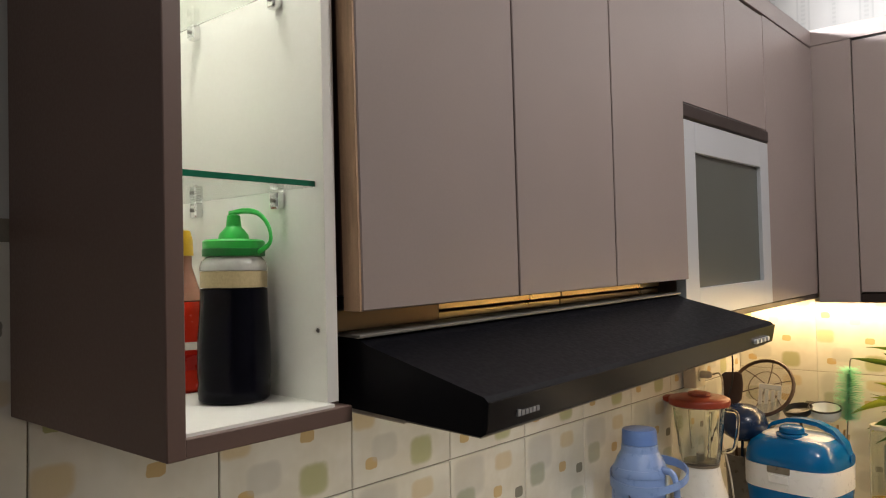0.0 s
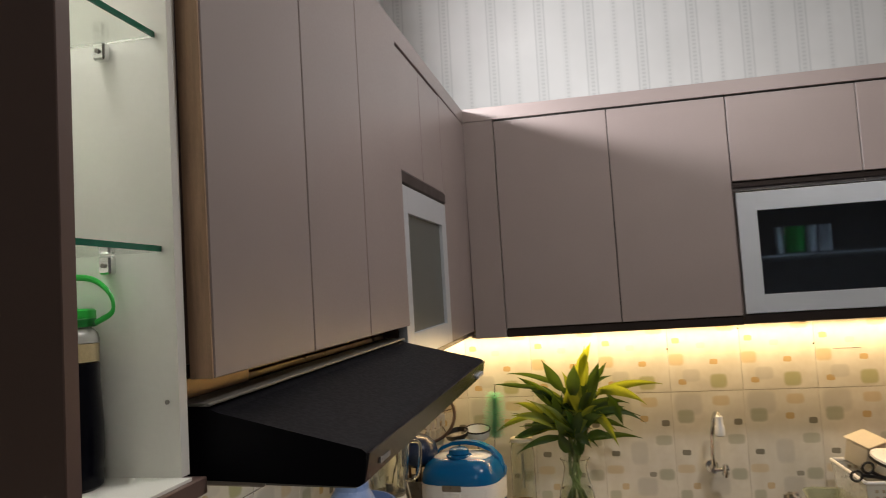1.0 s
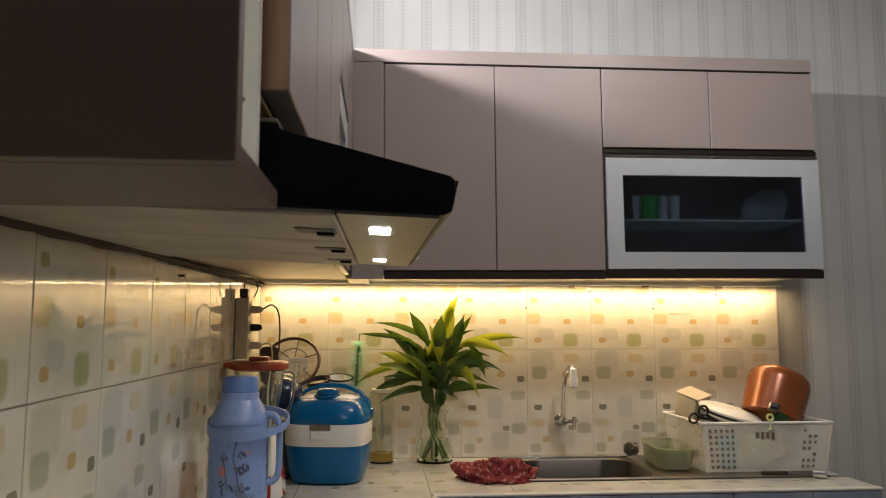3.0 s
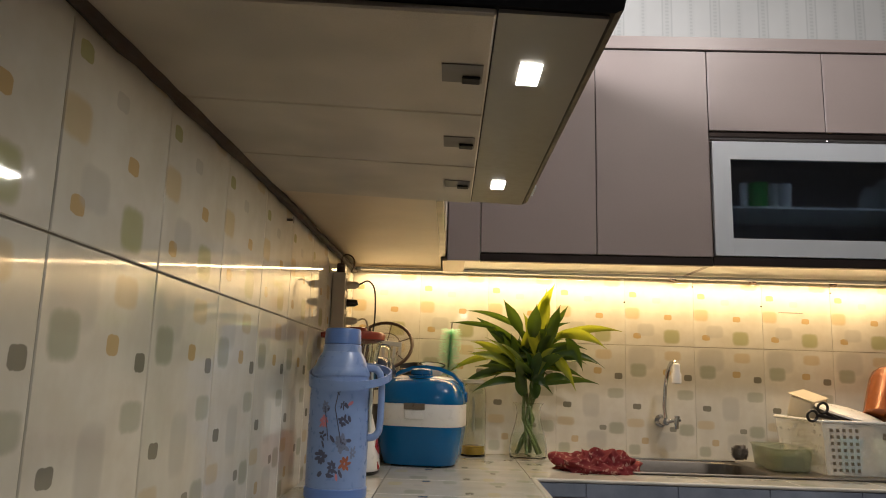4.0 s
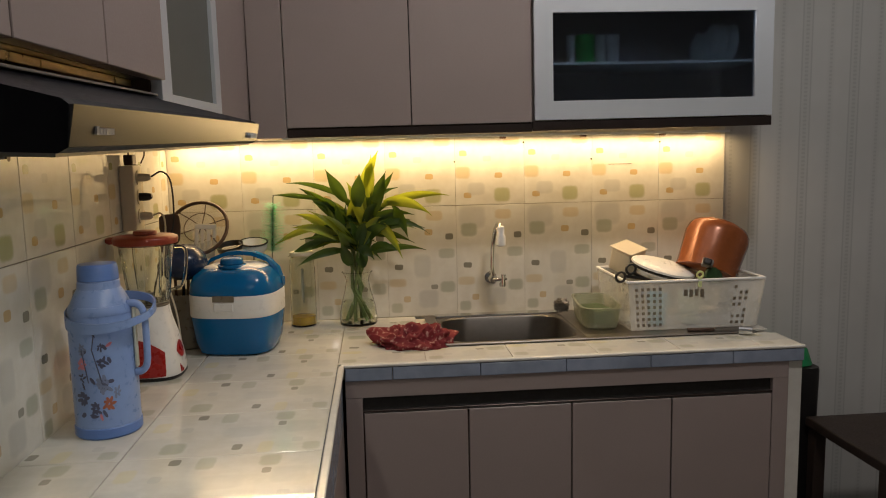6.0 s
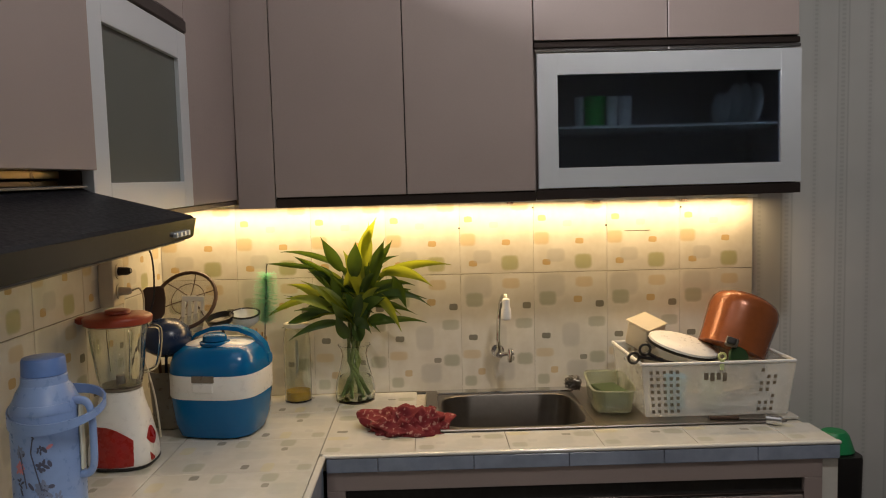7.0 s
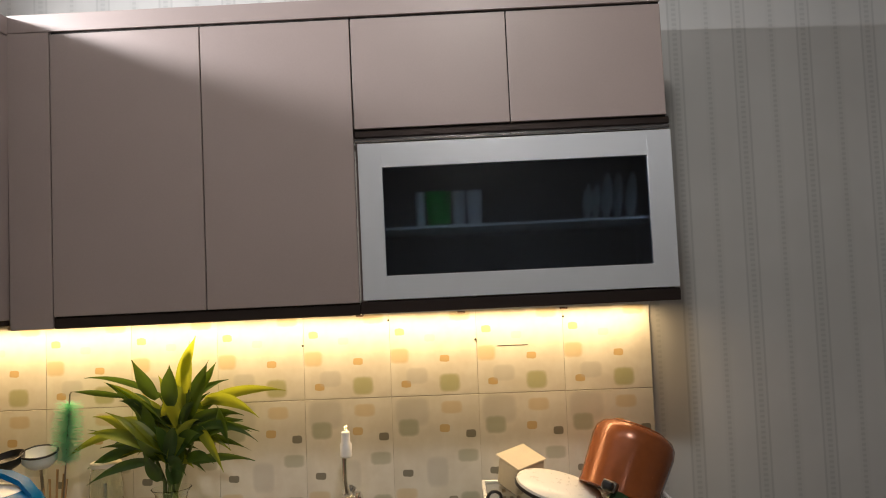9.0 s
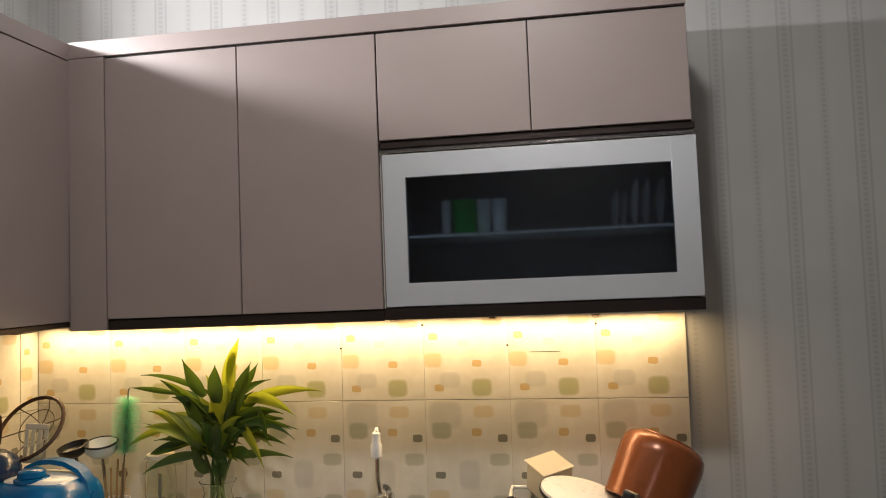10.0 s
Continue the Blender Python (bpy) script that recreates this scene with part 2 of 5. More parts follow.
def bend(points, n=6):
    """A soft run through a few points."""
    p = [Vector(q) for q in points]
    p = [2 * p[0] - p[1]] + p + [2 * p[-1] - p[-2]]
    out = []
    for a, b, c, d in zip(p, p[1:], p[2:], p[3:]):
        for k in range(n):
            t = k / n
            out.append(.5 * (2 * b + (c - a) * t + (2 * a - 5 * b + 4 * c - d) * t * t + (3 * b - a - 3 * c + d) * t ** 3))
    return out + [p[-2]]


def arc(c, r, a0, a1, n, axis="y"):
    """Points of a circle round c; angles in degrees."""
    out = []
    for i in range(n + 1):
        a = radians(a0 + (a1 - a0) * i / n)
        u, v = r * math.cos(a), r * math.sin(a)
        out.append(Vector(c) + Vector({"y": (u, 0, v), "x": (0, u, v), "z": (u, v, 0)}[axis]))
    return out


def prism(outline, lo, hi, axis="y"):
    """An outline pulled along an axis. For y the outline is in x, z; for x in y, z; for z in x, y."""
    bm = bmesh.new()
    def at(p, w):
        return {"y": (p[0], w, p[1]), "x": (w, p[0], p[1]), "z": (p[0], p[1], w)}[axis]
    a, b = [bm.verts.new(at(p, lo)) for p in outline], [bm.verts.new(at(p, hi)) for p in outline]
    bm.faces.new(a)
    bm.faces.new(b[::-1])
    for i in range(len(a)):
        j = (i + 1) % len(a)
        bm.faces.new((a[i], b[i], b[j], a[j]))
    bmesh.ops.recalc_face_normals(bm, faces=bm.faces)
    return bm


def setting(name, bm, material, label, category="wall"):
    return tagged(part(name, bm, material), label, category, kind="structure")


# ---- the room ----
ROOM_X, ROOM_Y, ROOM_Z = 5.2, -6.4, 2.95
floor = setting("floor", box(-0.15, ROOM_Y - .15, -0.1, ROOM_X + .15, 0.15, 0), FLOORMAT, "dull brown glazed floor tiles in the kitchen", "floor")
ceiling = setting("ceiling", box(-0.15, ROOM_Y - .15, ROOM_Z, ROOM_X + .15, 0.15, ROOM_Z + .1), PLASTER, "plain white plastered kitchen ceiling", "ceiling")
wall_back = setting("wall_back", box(-0.15, 0.009, 0, ROOM_X, 0.15, ROOM_Z), PAPER, "wall with pale grey striped wallpaper and printed tiles")
wall_left = setting("wall_left", box(-0.15, ROOM_Y, 0, -0.009, 0.009, ROOM_Z), PAPER, "papered wall with printed glazed tiles behind the hood")
setting("wall_right", box(ROOM_X, ROOM_Y, 0, ROOM_X + .15, 0.15, ROOM_Z), PAPER, "plain papered side wall of the kitchen")
setting("wall_front", box(-0.15, ROOM_Y - .15, 0, ROOM_X + .15, ROOM_Y, ROOM_Z), PAPER, "plain papered wall behind the cook's place")
setting("grout_bed_back", box(0, 0.0035, 0.845, 2.0, 0.0088, 1.66), GROUTPALE, "pale grout bed behind the printed tiles", "grout")
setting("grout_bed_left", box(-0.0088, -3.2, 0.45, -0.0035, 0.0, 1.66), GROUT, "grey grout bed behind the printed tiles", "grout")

# ---- cabinets ----
FX, FY = 0.342, -0.335          # fronts of the left and the back row
TOP, CROWN = 2.240, 2.289       # back row
LTOP, LCROWN = 2.219, 2.268     # left row
T = 0.018


def leaning(x, y, z, rx, ry):
    """A row hung slightly out of level: turned about one of its points."""
    return Matrix.Translation((x, y, z)) @ pose(0, 0, 0, rx, ry, 0) @ Matrix.Translation((-x, -y, -z))


BACK_ROW, LEFT_ROW, SHELF_ROW = leaning(1.2, 0, 1.9, 0, -0.45), leaning(0, -.76, 1.9, 1.4, 0), leaning(0, -2.25, 1.5, 0.7, 0)


def door_left(parent, y0, y1, z0, z1, name="door", edge=True, out=0.0):
    d = part(name, box(FX - T, y0 + .0018, z0, FX + out, y1 - .0018, z1, 0.0012), LAMINATE, parent)
    if edge:
        part("edge_band", box(FX - T, y0 - .0012, z0, FX + out - .0015, y0 + .0014, z1), EDGE, d, "bare plywood-coloured edge")
    return d


def door_back(parent, x0, x1, z0, z1, name="door"):
    return part(name, box(x0 + .0015, FY, z0, x1 - .0015, FY + T, z1, 0.0012), LAMINATE, parent)


def carcass(parent, x0, y0, z0, x1, y1, z1, material=DARKLAM):
    part("carcass", box(x0, y0, z0, x1, y1, z1, 0.001), material, parent)


# back row, tall doors
c = thing("wall_cabinet", (0, 0, 0), "taupe laminate wall cabinet with two tall doors", "cabinet", "wall cabinets", row=BACK_ROW)
carcass(c, 0.40, FY + T + .002, 1.508, 1.2075, -0.002, TOP, WHITELAM)
door_back(c, 0.45, 0.83, 1.527, TOP - .004)
door_back(c, 0.83, 1.2075, 1.527, TOP - .004)
part("shadow_line", box(0.452, FY + .008, 1.52, 1.206, FY + T, TOP + .004), GAP, c)
part("handle_profile", box(0.45, FY + .004, 1.497, 1.2075, FY + .03, 1.524, .002), GOLA, c, "dark bronze metal handle profile")
# back row, glass cabinet, hollow behind the pane
c = thing("glass_wall_cabinet", (0, 0, 0), "taupe wall cabinet with two flap doors over a smoked glass door", "cabinet", "wall cabinets", row=BACK_ROW)
x0, x1 = 1.2085, 1.984
part("side_panel", box(x0, FY + T + .002, 1.508, x0 + .016, -.002, TOP), LAMINATE, c)
part("side_panel", box(x1 - .016, FY + T + .002, 1.508, x1, -.002, TOP), LAMINATE, c)
part("bottom_panel", box(x0 + .016, FY + T + .002, 1.508, x1 - .016, -.002, 1.524), WHITELAM, c)
part("top_panel", box(x0 + .016, FY + T + .002, 1.925, x1 - .016, -.002, TOP), LAMINATE, c)
part("back_panel", box(x0 + .016, -.010, 1.524, x1 - .016, -.002, 1.925), LAMINATE, c)
part("shelf", box(x0 + .016, FY + .06, 1.707, x1 - .016, -.010, 1.7135), WHITELAM, c)
door_back(c, x0, 1.598, 1.957, TOP - .004, "flap_door")
door_back(c, 1.598, x1, 1.957, TOP - .004, "flap_door")
part("shadow_line", box(x0 + .002, FY + .009, 1.95, x1 - .002, FY + T, TOP + .004), GAP, c)
part("handle_profile", box(x0, FY + .006, 1.936, x1 + .006, FY + .03, 1.953, .002), GOLA, c, "dark bronze metal handle profile")
part("handle_lip", box(x0, FY - .002, 1.923, 1.5975, FY + .012, 1.932, .002), SATIN, c, "satin metal lip")
part("handle_lip", box(1.5985, FY - .002, 1.923, x1 + .004, FY + .012, 1.932, .002), SATIN, c, "satin metal lip")
g = part("glass_door", box(1.264, FY + .006, 1.580, 1.94, FY + .010, 1.868), SMOKED, c, "smoked glass pane")
for q in ((1.216, 1.532, 1.275, 1.919), (1.929, 1.532, 1.989, 1.919)):
    part("door_frame", box(q[0], FY - .002, q[1], q[2], FY + T, q[3], .0003), ALU, g, "brushed aluminium frame")
for q in ((1.2750, 1.532, 1.9290, 1.590), (1.2750, 1.858, 1.9290, 1.919)):
    part("door_frame", box(q[0], FY - .002, q[1], q[2], FY + T, q[3], .0003), ALU, g, "brushed aluminium frame")
part("handle_profile", box(1.2085, FY + .002, 1.499, 1.991, FY + .03, 1.529, .002), GOLA, c, "dark bronze metal handle profile")

c = thing("corner_filler", (0, 0, 0), "taupe laminate filler panel in the cabinet corner", "panel", row=BACK_ROW)
part("panel", box(FX + .001, FY, 1.4975, 0.4485, FY + T, TOP + .002, .001), LAMINATE, c)
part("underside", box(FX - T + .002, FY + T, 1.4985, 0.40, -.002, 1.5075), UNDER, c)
c = thing("blind_cabinet", (0, 0, 0), "plain taupe laminate blind cabinet in the corner", "cabinet", row=LEFT_ROW)
part("side_return", box(FX - T, -0.7578, 1.507, FX, FY + T, LTOP, .001), LAMINATE, c)
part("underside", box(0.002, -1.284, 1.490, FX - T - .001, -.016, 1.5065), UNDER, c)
part("bottom_edge", box(FX - .03, -1.283, 1.492, FX - .002, FY - .001, 1.5065, .002), GOLA, c, "dark bottom edge profile")

c = thing("crown_board", (0, 0, 0), "taupe laminate crown board over the wall cabinets", "trim", row=BACK_ROW)
part("board", box(FX + .002, FY - .001, TOP + .003, 1.984, FY + T, CROWN, .001), LAMINATE, c)
part("cover_board", box(FX, FY + T, CROWN - .018, 1.984, -.002, CROWN - .001), LAMINATE, c)
c = thing("crown_board", (0, 0, 0), "taupe laminate crown board over the wall cabinets", "trim", row=LEFT_ROW)
part("board", box(FX - T, -2.140, LTOP + .003, FX + .001, FY + T, LCROWN, .001), LAMINATE, c)
part("cover_board", box(.002, -2.139, LCROWN - .018, FX - T, -.016, LCROWN - .001), LAMINATE, c)

# left row, over the hood
c = thing("wall_cabinet", (0, 0, 0), "taupe laminate wall cabinet with three tall doors over the hood", "cabinet", "wall cabinets", row=LEFT_ROW)
carcass(c, 0.002, -2.138, 1.601, FX - T - .002, -1.283, LTOP)
for i, (a, b) in enumerate(((-2.140, -1.850), (-1.850, -1.573), (-1.573, -1.282))):
    door_left(c, a, b, 1.585, LTOP - .004, edge=i == 0, out=.009)
part("shadow_line", box(FX - T, -2.136, 1.594, FX - .008, -1.286, LTOP + .004), GAP, c)
part("handle_profile", box(FX - .05, -2.138, 1.585, FX - T - .003, -1.286, 1.600, .002), GOLA, c, "dark bronze metal handle profile")
# channels added in the gap for its golden reflections, duller at the near end
for a, b in ((-1.957, -1.66), (-1.657, -1.30)):
    part("channel", box(FX - .09, a, 1.5725, FX - .045, b, 1.5845, .001), GOLD, c, "added channel in the gold of a reflection")
    part("channel", box(FX - .09, a, 1.5600, FX - .048, b, 1.5690, .001), GOLD, c, "added channel in the gold of a reflection")
part("channel", box(FX - .09, -2.138, 1.5600, FX - .040, -1.960, 1.5845, .001), BRONZE, c)

# left row, glass door
c = thing("glass_wall_cabinet", (0, 0, 0), "taupe wall cabinet with flap doors over a frosted glass door", "cabinet", "wall cabinets", row=LEFT_ROW)
carcass(c, 0.002, -1.281, 1.507, FX - T - .002, -0.759, LTOP)
door_left(c, -1.281, -1.02, 1.932, LTOP - .004, "flap_door", False)
door_left(c, -1.02, -0.759, 1.932, LTOP - .004, "flap_door", False)
part("shadow_line", box(FX - T, -1.279, 1.920, FX - .008, -.761, LTOP + .004), GAP, c)
part("handle_profile", box(FX - .03, -1.281, 1.901, FX + .004, -.754, 1.930, .003), GOLA, c, "dark bronze metal handle profile")
g = part("glass_door", box(FX - .012, -1.225, 1.556, FX - .007, -.812, 1.846), FROSTED, c, "frosted glass pane")
for q in ((-1.281, -1.214), (-.818, -.759)):
    part("door_frame", box(FX - T, q[0], 1.507, FX + .002, q[1], 1.898, .0008), ALU, g, "brushed aluminium frame")
for q in ((1.507, 1.564), (1.836, 1.898)):
    part("door_frame", box(FX - T, -1.2138, q[0], FX + .002, -.8182, q[1], .0008), ALU, g, "brushed aluminium frame")

# open shelf unit
c = thing("open_shelf_unit", (0, 0, 0), "narrow open shelf unit, white inside, with glass shelves", "shelf", row=SHELF_ROW)
Y0, Y1, ZB, SCROWN = -2.350, -2.144, 1.436, 2.240
part("side_panel", box(0.002, Y0, ZB, 0.346, Y0 + .018, SCROWN, .001), DARKLAM, c, "dark brown outer side panel")
part("side_lining", box(0.02, Y0 + .018, ZB + .020, 0.338, Y0 + .021, SCROWN - .02), WHITELAM, c)
part("side_panel", box(0.02, Y1 - .016, ZB + .020, 0.327, Y1 - .001, SCROWN - .02), WHITELAM, c, "white inner side panel")
part("side_cover", box(0.002, Y1 - .0008, ZB, 0.322, Y1 + .0035, SCROWN - .02), DARKLAM, c)
part("bottom_panel", box(0.002, Y0 + .018, ZB, 0.344, Y1 + .003, ZB + .017, .001), DARKLAM, c)
part("bottom_lining", box(0.02, Y0 + .021, ZB + .017, 0.338, Y1 - .016, ZB + .020), WHITELAM, c)
part("back_panel", box(0.004, Y0 + .018, ZB + .020, 0.019, Y1 - .001, SCROWN - .02), WHITELAM, c)
part("top_panel", box(0.02, Y0 + .021, SCROWN - .022, 0.338, Y1 - .016, SCROWN - .0185), WHITELAM, c)
for z in (1.683, 1.906):
    s = part("glass_shelf", box(0.03, Y0 + .023, z, 0.312, Y1 - .0165, z + .006, .0006), GLASSGREEN, c)
    s.visible_shadow = False
    part("polished_edge", box(0.312, Y0 + .023, z, 0.3135, Y1 - .0165, z + .006), SHELFEDGE, s, "green polished glass edge")
    for x in (0.09, 0.255):
        for y, d in ((Y1 - .016, -1), (Y0 + .021, 1)):
            b = part("bracket", box(x - .007, min(y, y + d * .012), z - .020, x + .007, max(y, y + d * .012), z - .001, .002), CHROME, s)
            smooth(part("screw", tube([(x, y + d * .012, z - .011), (x, y + d * .014, z - .011)], .0025, 10), STEEL, b))
smooth(part("screw_cap", tube([(.314, Y1 - .0155, 1.531), (.314, Y1 - .0172, 1.531)], .0024, 12), STEEL, c))

# ---- range hood ----
h = thing("range_hood", (0, -1.705, 1.467), "black enamelled slim range hood under the wall cabinet", "hood", tilt=(1.5, 2.2))
H0, H1 = -0.415, 0.415
part("body", prism([(0.004, .004), (0.498, 0), (0.505, .004), (0.507, .034), (0.502, .038), (0.345, .072), (0.330, .078), (0.004, .078)], H0, H1), BLACKMETAL, h)
part("front_panel", prism([(0.5030, .0045), (0.5055, .0045), (0.5105, .0340), (0.5080, .0340)], H0 + .0005, H1 - .0005), GLOSSBLACK, h, "glossy black enamelled front")
part("rear_channel", box(0.300, H0 - .004, .0785, 0.338, H1, .0825, .001), STRIPMETAL, h, "aluminium channel on its rear edge")
part("front_strip", box(0.396, H0 + .006, -.003, 0.494, H1 - .006, .001), STRIPMETAL, h, "grey steel lamp strip")
LATCHGREY = plain("latch_grey", (0.13, 0.12, 0.105), 0.5)
LENS = glow("hood_lamp_lens", (1.0, 0.96, 0.88), 14.0)
for a, b, m in ((H0 + .006, -.134, -.255), (-.130, .126, .004), (.130, H1 - .006, .262)):
    f = part("filter", box(0.010, a, -.006, 0.394, b, .002, .002), FILTER, h, "greasy aluminium mesh filter")
    part("latch_recess", box(0.344, m - .040, -.0075, 0.388, m + .010, -.0062), LATCHGREY, f)
    part("latch", box(0.366, m - .012, -.011, 0.386, m + .006, -.0076, .001), BLACKMETAL, f)
for y in (-.27, .249):
    part("lamp_lens", box(0.426, y - .029, -.0048, 0.449, y + .029, -.0035), LENS, h, "bright white lamp lens")
for i in range(4):
    smooth(part("button", tube([(0.5065, .318 + i * .019, .013), (0.512, .318 + i * .019, .0132)], .0042, 12), ALU, h))
for i in range(6):
    part("maker_mark", box(0.5065, -.370 + i * .0065, .013, 0.5092, -.3650 + i * .0065, .018 if i else .0195), plain("pale_print", (0.26, 0.26, 0.26), 0.4), h, "small grey bar of lettering")

# ---- counter ----
CZ = 0.85
counter = c = thing("kitchen_counter", (0, 0, 0), "L-shaped masonry counter clad in printed tiles", "counter")
part("core", box(0.002, -1.466, 0.0, 0.585, -0.002, CZ - .010), GROUTPALE, c)
part("core", box(0.586, -0.585, 0.80, 0.90, -0.002, CZ - .010), GROUTPALE, c)
part("core", box(0.901, -0.585, 0.80, 1.36, -0.43, CZ - .010), GROUTPALE, c)
part("core", box(0.901, -0.055, 0.80, 1.36, -0.002, CZ - .010), GROUTPALE, c)
part("core", box(1.361, -0.585, 0.80, 1.965, -0.002, CZ - .010), GROUTPALE, c)
for x0, x1 in ((.612, .746), (.746, .997), (.997, 1.247), (1.247, 1.498), (1.498, 1.748), (1.748, 1.968)):
    part("edge_tile", box(x0 + .0008, -0.612, 0.803, x1 - .0008, -0.587, CZ - .010, .0015), TILEEDGE, c, "grey-blue tile of the front edge")
part("bullnose", box(0.600, -0.614, CZ - .009, 1.972, -0.596, CZ + .001, .005, seg=3), BULLNOSE, c)
part("bullnose", box(0.594, -1.47, CZ - .009, 0.612, -0.614, CZ + .001, .005, seg=3), BULLNOSE, c)
part("bullnose", box(0.002, -1.482, CZ - .012, 0.398, -1.464, CZ + .001, .005, seg=3), BULLNOSE, c)
rough = box(0.399, -1.480, CZ - .024, 0.612, -1.464, CZ - .001)
bmesh.ops.subdivide_edges(rough, edges=rough.edges[:], cuts=9, use_grid_fill=True)
for v in rough.verts:
    v.co += .004 * noise.noise_vector(v.co * 45)
part("broken_edge", rough, BROKEN, c, "chipped edge with bare brown mortar")
part("end_support", box(1.925, -0.600, 0, 1.968, -0.002, 0.803), BULLNOSE, c, "white tiled end support")
part("side_edge", box(0.586, -1.466, 0.70, 0.604, -0.613, CZ - .010), TILEEDGE, c)

b = thing("base_cabinet", (0, 0, 0), "taupe laminate sink base cabinet with four doors", "cabinet")
part("carcass", box(0.62, -0.585, 0.06, 1.92, -0.02, 0.69), DARKLAM, b)
part("top_rail", box(0.612, -0.606, 0.752, 1.924, -0.586, 0.802, .001), LAMINATE, b)
part("stile", box(0.612, -0.606, 0.06, 0.659, -0.586, 0.7515, .001), LAMINATE, b)
part("stile", box(1.876, -0.606, 0.06, 1.924, -0.586, 0.7515, .001), LAMINATE, b)
part("handle_recess", box(0.66, -0.592, 0.692, 1.875, -0.5855, 0.7515), GAP, b)
part("handle_profile", box(0.66, -0.606, 0.708, 1.875, -0.5925, 0.714, .001), GOLA, b, "dark bronze metal handle profile")
for a, d in ((.661, .961), (.961, 1.265), (1.265, 1.566), (1.566, 1.875)):
    part("door", box(a + .002, -0.606, 0.09, d - .002, -0.5865, 0.705, .0012), LAMINATE, b)
part("plinth", box(0.62, -0.56, 0, 1.92, -0.03, 0.06), DARKLAM, b)

s = thing("side_panel", (0, 0, 0), "taupe laminate panel under the counter's side", "panel")
part("panel", box(0.587, -1.10, 0.02, 0.6035, -0.613, 0.70, .001), LAMINATE, s)

# ---- tiles, each a piece of its wall or of the counter ----
TILE_MESH = {}


def tile(parent, m, u0, u1, v0, v1, material, joint=.0011):
    """One tile or a cut one; u0..v1 in metres from the whole tile's middle; glazed side to -y."""
    key = (round(u0, 3), round(u1, 3), round(v0, 3), round(v1, 3), material.name, joint)
    if key not in TILE_MESH:
        bm = box(u0 + joint, 0, v0 + .0011, u1 - joint, .006, v1 - .0011)
        front = [e for e in bm.edges if all(v.co.y < .001 for v in e.verts)]
        bmesh.ops.bevel(bm, geom=front, offset=min(.0012, joint * 1.2), segments=1, affect="EDGES")
        me = bpy.data.meshes.new("tile")
        bm.to_mesh(me)
        bm.free()
        me.materials.append(material)
        TILE_MESH[key] = me
    ob = new("tile", TILE_MESH[key])
    ob.parent = parent
    ob.matrix_basis = m


def build_tiles():
    for i in range(8):
        tile(wall_back, pose(.125 + .25 * i, 0, 1.05), -.125, .125, -.2, .2, TILE_LOW, .0004)
        tile(wall_back, pose(.125 + .25 * i, 0, 1.45), -.125, .125, -.2, .2, TILE_HIGH, .0004)
    for i in range(13):
        y1 = -.08 - .25 * (i - 1) if i else 0.0
        for z, mat in ((.634, TILE_HIGH), (1.034, TILE_LOW), (1.434, TILE_HIGH)):
            if z < .8 and y1 > -1.3:
                continue
            if i:
                tile(wall_left, pose(0, y1 - .125, z, 0, 0, 90), -.125, .125, -.2, .2, mat)
            else:
                tile(wall_left, pose(0, .045, z, 0, 0, 90), -.125, -.045, -.2, .2, mat)
    for k in range(6):
        y = -1.464 + .125 + .25 * k
        hi = min(.125, -.002 - y)
        tile(counter, pose(.40, y, CZ, -90, 0, 90), -.125, hi, -.194, .2, TILE_TOP, .0006)
        tile(counter, pose(.0, y, CZ, -90, 0, 90), -.125, hi, -.2, -.002, TILE_TOP, .0006)
    x = .594
    while x < 1.96:
        w = min(.25, 1.966 - x)
        if x < .8:
            tile(counter, pose(x + .125, -.398, CZ, -90, 0, 0), -.125, w - .125, -.198, .2, TILE_TOP, .0006)
            tile(counter, pose(x + .125, .002, CZ, -90, 0, 0), -.125, w - .125, -.2, -.004, TILE_TOP, .0006)
        else:
            tile(counter, pose(x + .125, -.398, CZ, -90, 0, 0), -.125, w - .125, -.198, -.052, TILE_TOP, .0006)
        x += .25
    tile(counter, pose(1.966 - .125, -.2, CZ, -90, 0, 0), .049, .125, -.2, .198, TILE_TOP, .0006)
    for x0, x1 in ((.002, .2), (.2, .45), (.45, .594)):
        tile(counter, pose((x0 + x1) / 2, -1.472, .637, 0, 0, 0), (x0 - x1) / 2, (x1 - x0) / 2, -.2, .2, TILE_LOW)



# ---- lamps that the place has ----
l = thing("led_strip", (0, 0, 0), "thin warm LED strip under the wall cabinet", "light")
part("channel", box(0.03, -0.064, 1.491, 1.988, -0.036, 1.4995, .001), ALU, l)
l = thing("tube_lamp", (0, 0, 0), "white tube lamp on top of the wall cabinets", "lamp")
part("batten", box(0.100, -1.38, 2.2675, 0.134, -0.52, 2.330, .004), WHITELAM, l)
smooth(part("tube", tube([(0.135, -1.37, 2.342), (0.135, -0.53, 2.342)], .010, 12), WHITELAM, l))
for y in (-1.372, -0.528):
    part("end_cap", box(0.118, y - .008, 2.330, 0.150, y + .008, 2.358, .003), WHITELAM, l)
l = thing("ceiling_lamp", (0, 0, 0), "small round white ceiling downlight", "lamp")
smooth(part("rim", tube([(1.55, -1.50, 2.949), (1.55, -1.50, 2.936)], .13, 32), WHITELAM, l))
l = thing("ceiling_lamp", (0, 0, 0), "small round white ceiling downlight", "lamp")
smooth(part("rim", tube([(1.7, -4.6, 2.949), (1.7, -4.6, 2.936)], .13, 32), WHITELAM, l))
l = thing("shelf_lamp", (0, 0, 0), "small white puck lamp in the shelf unit's top", "lamp")
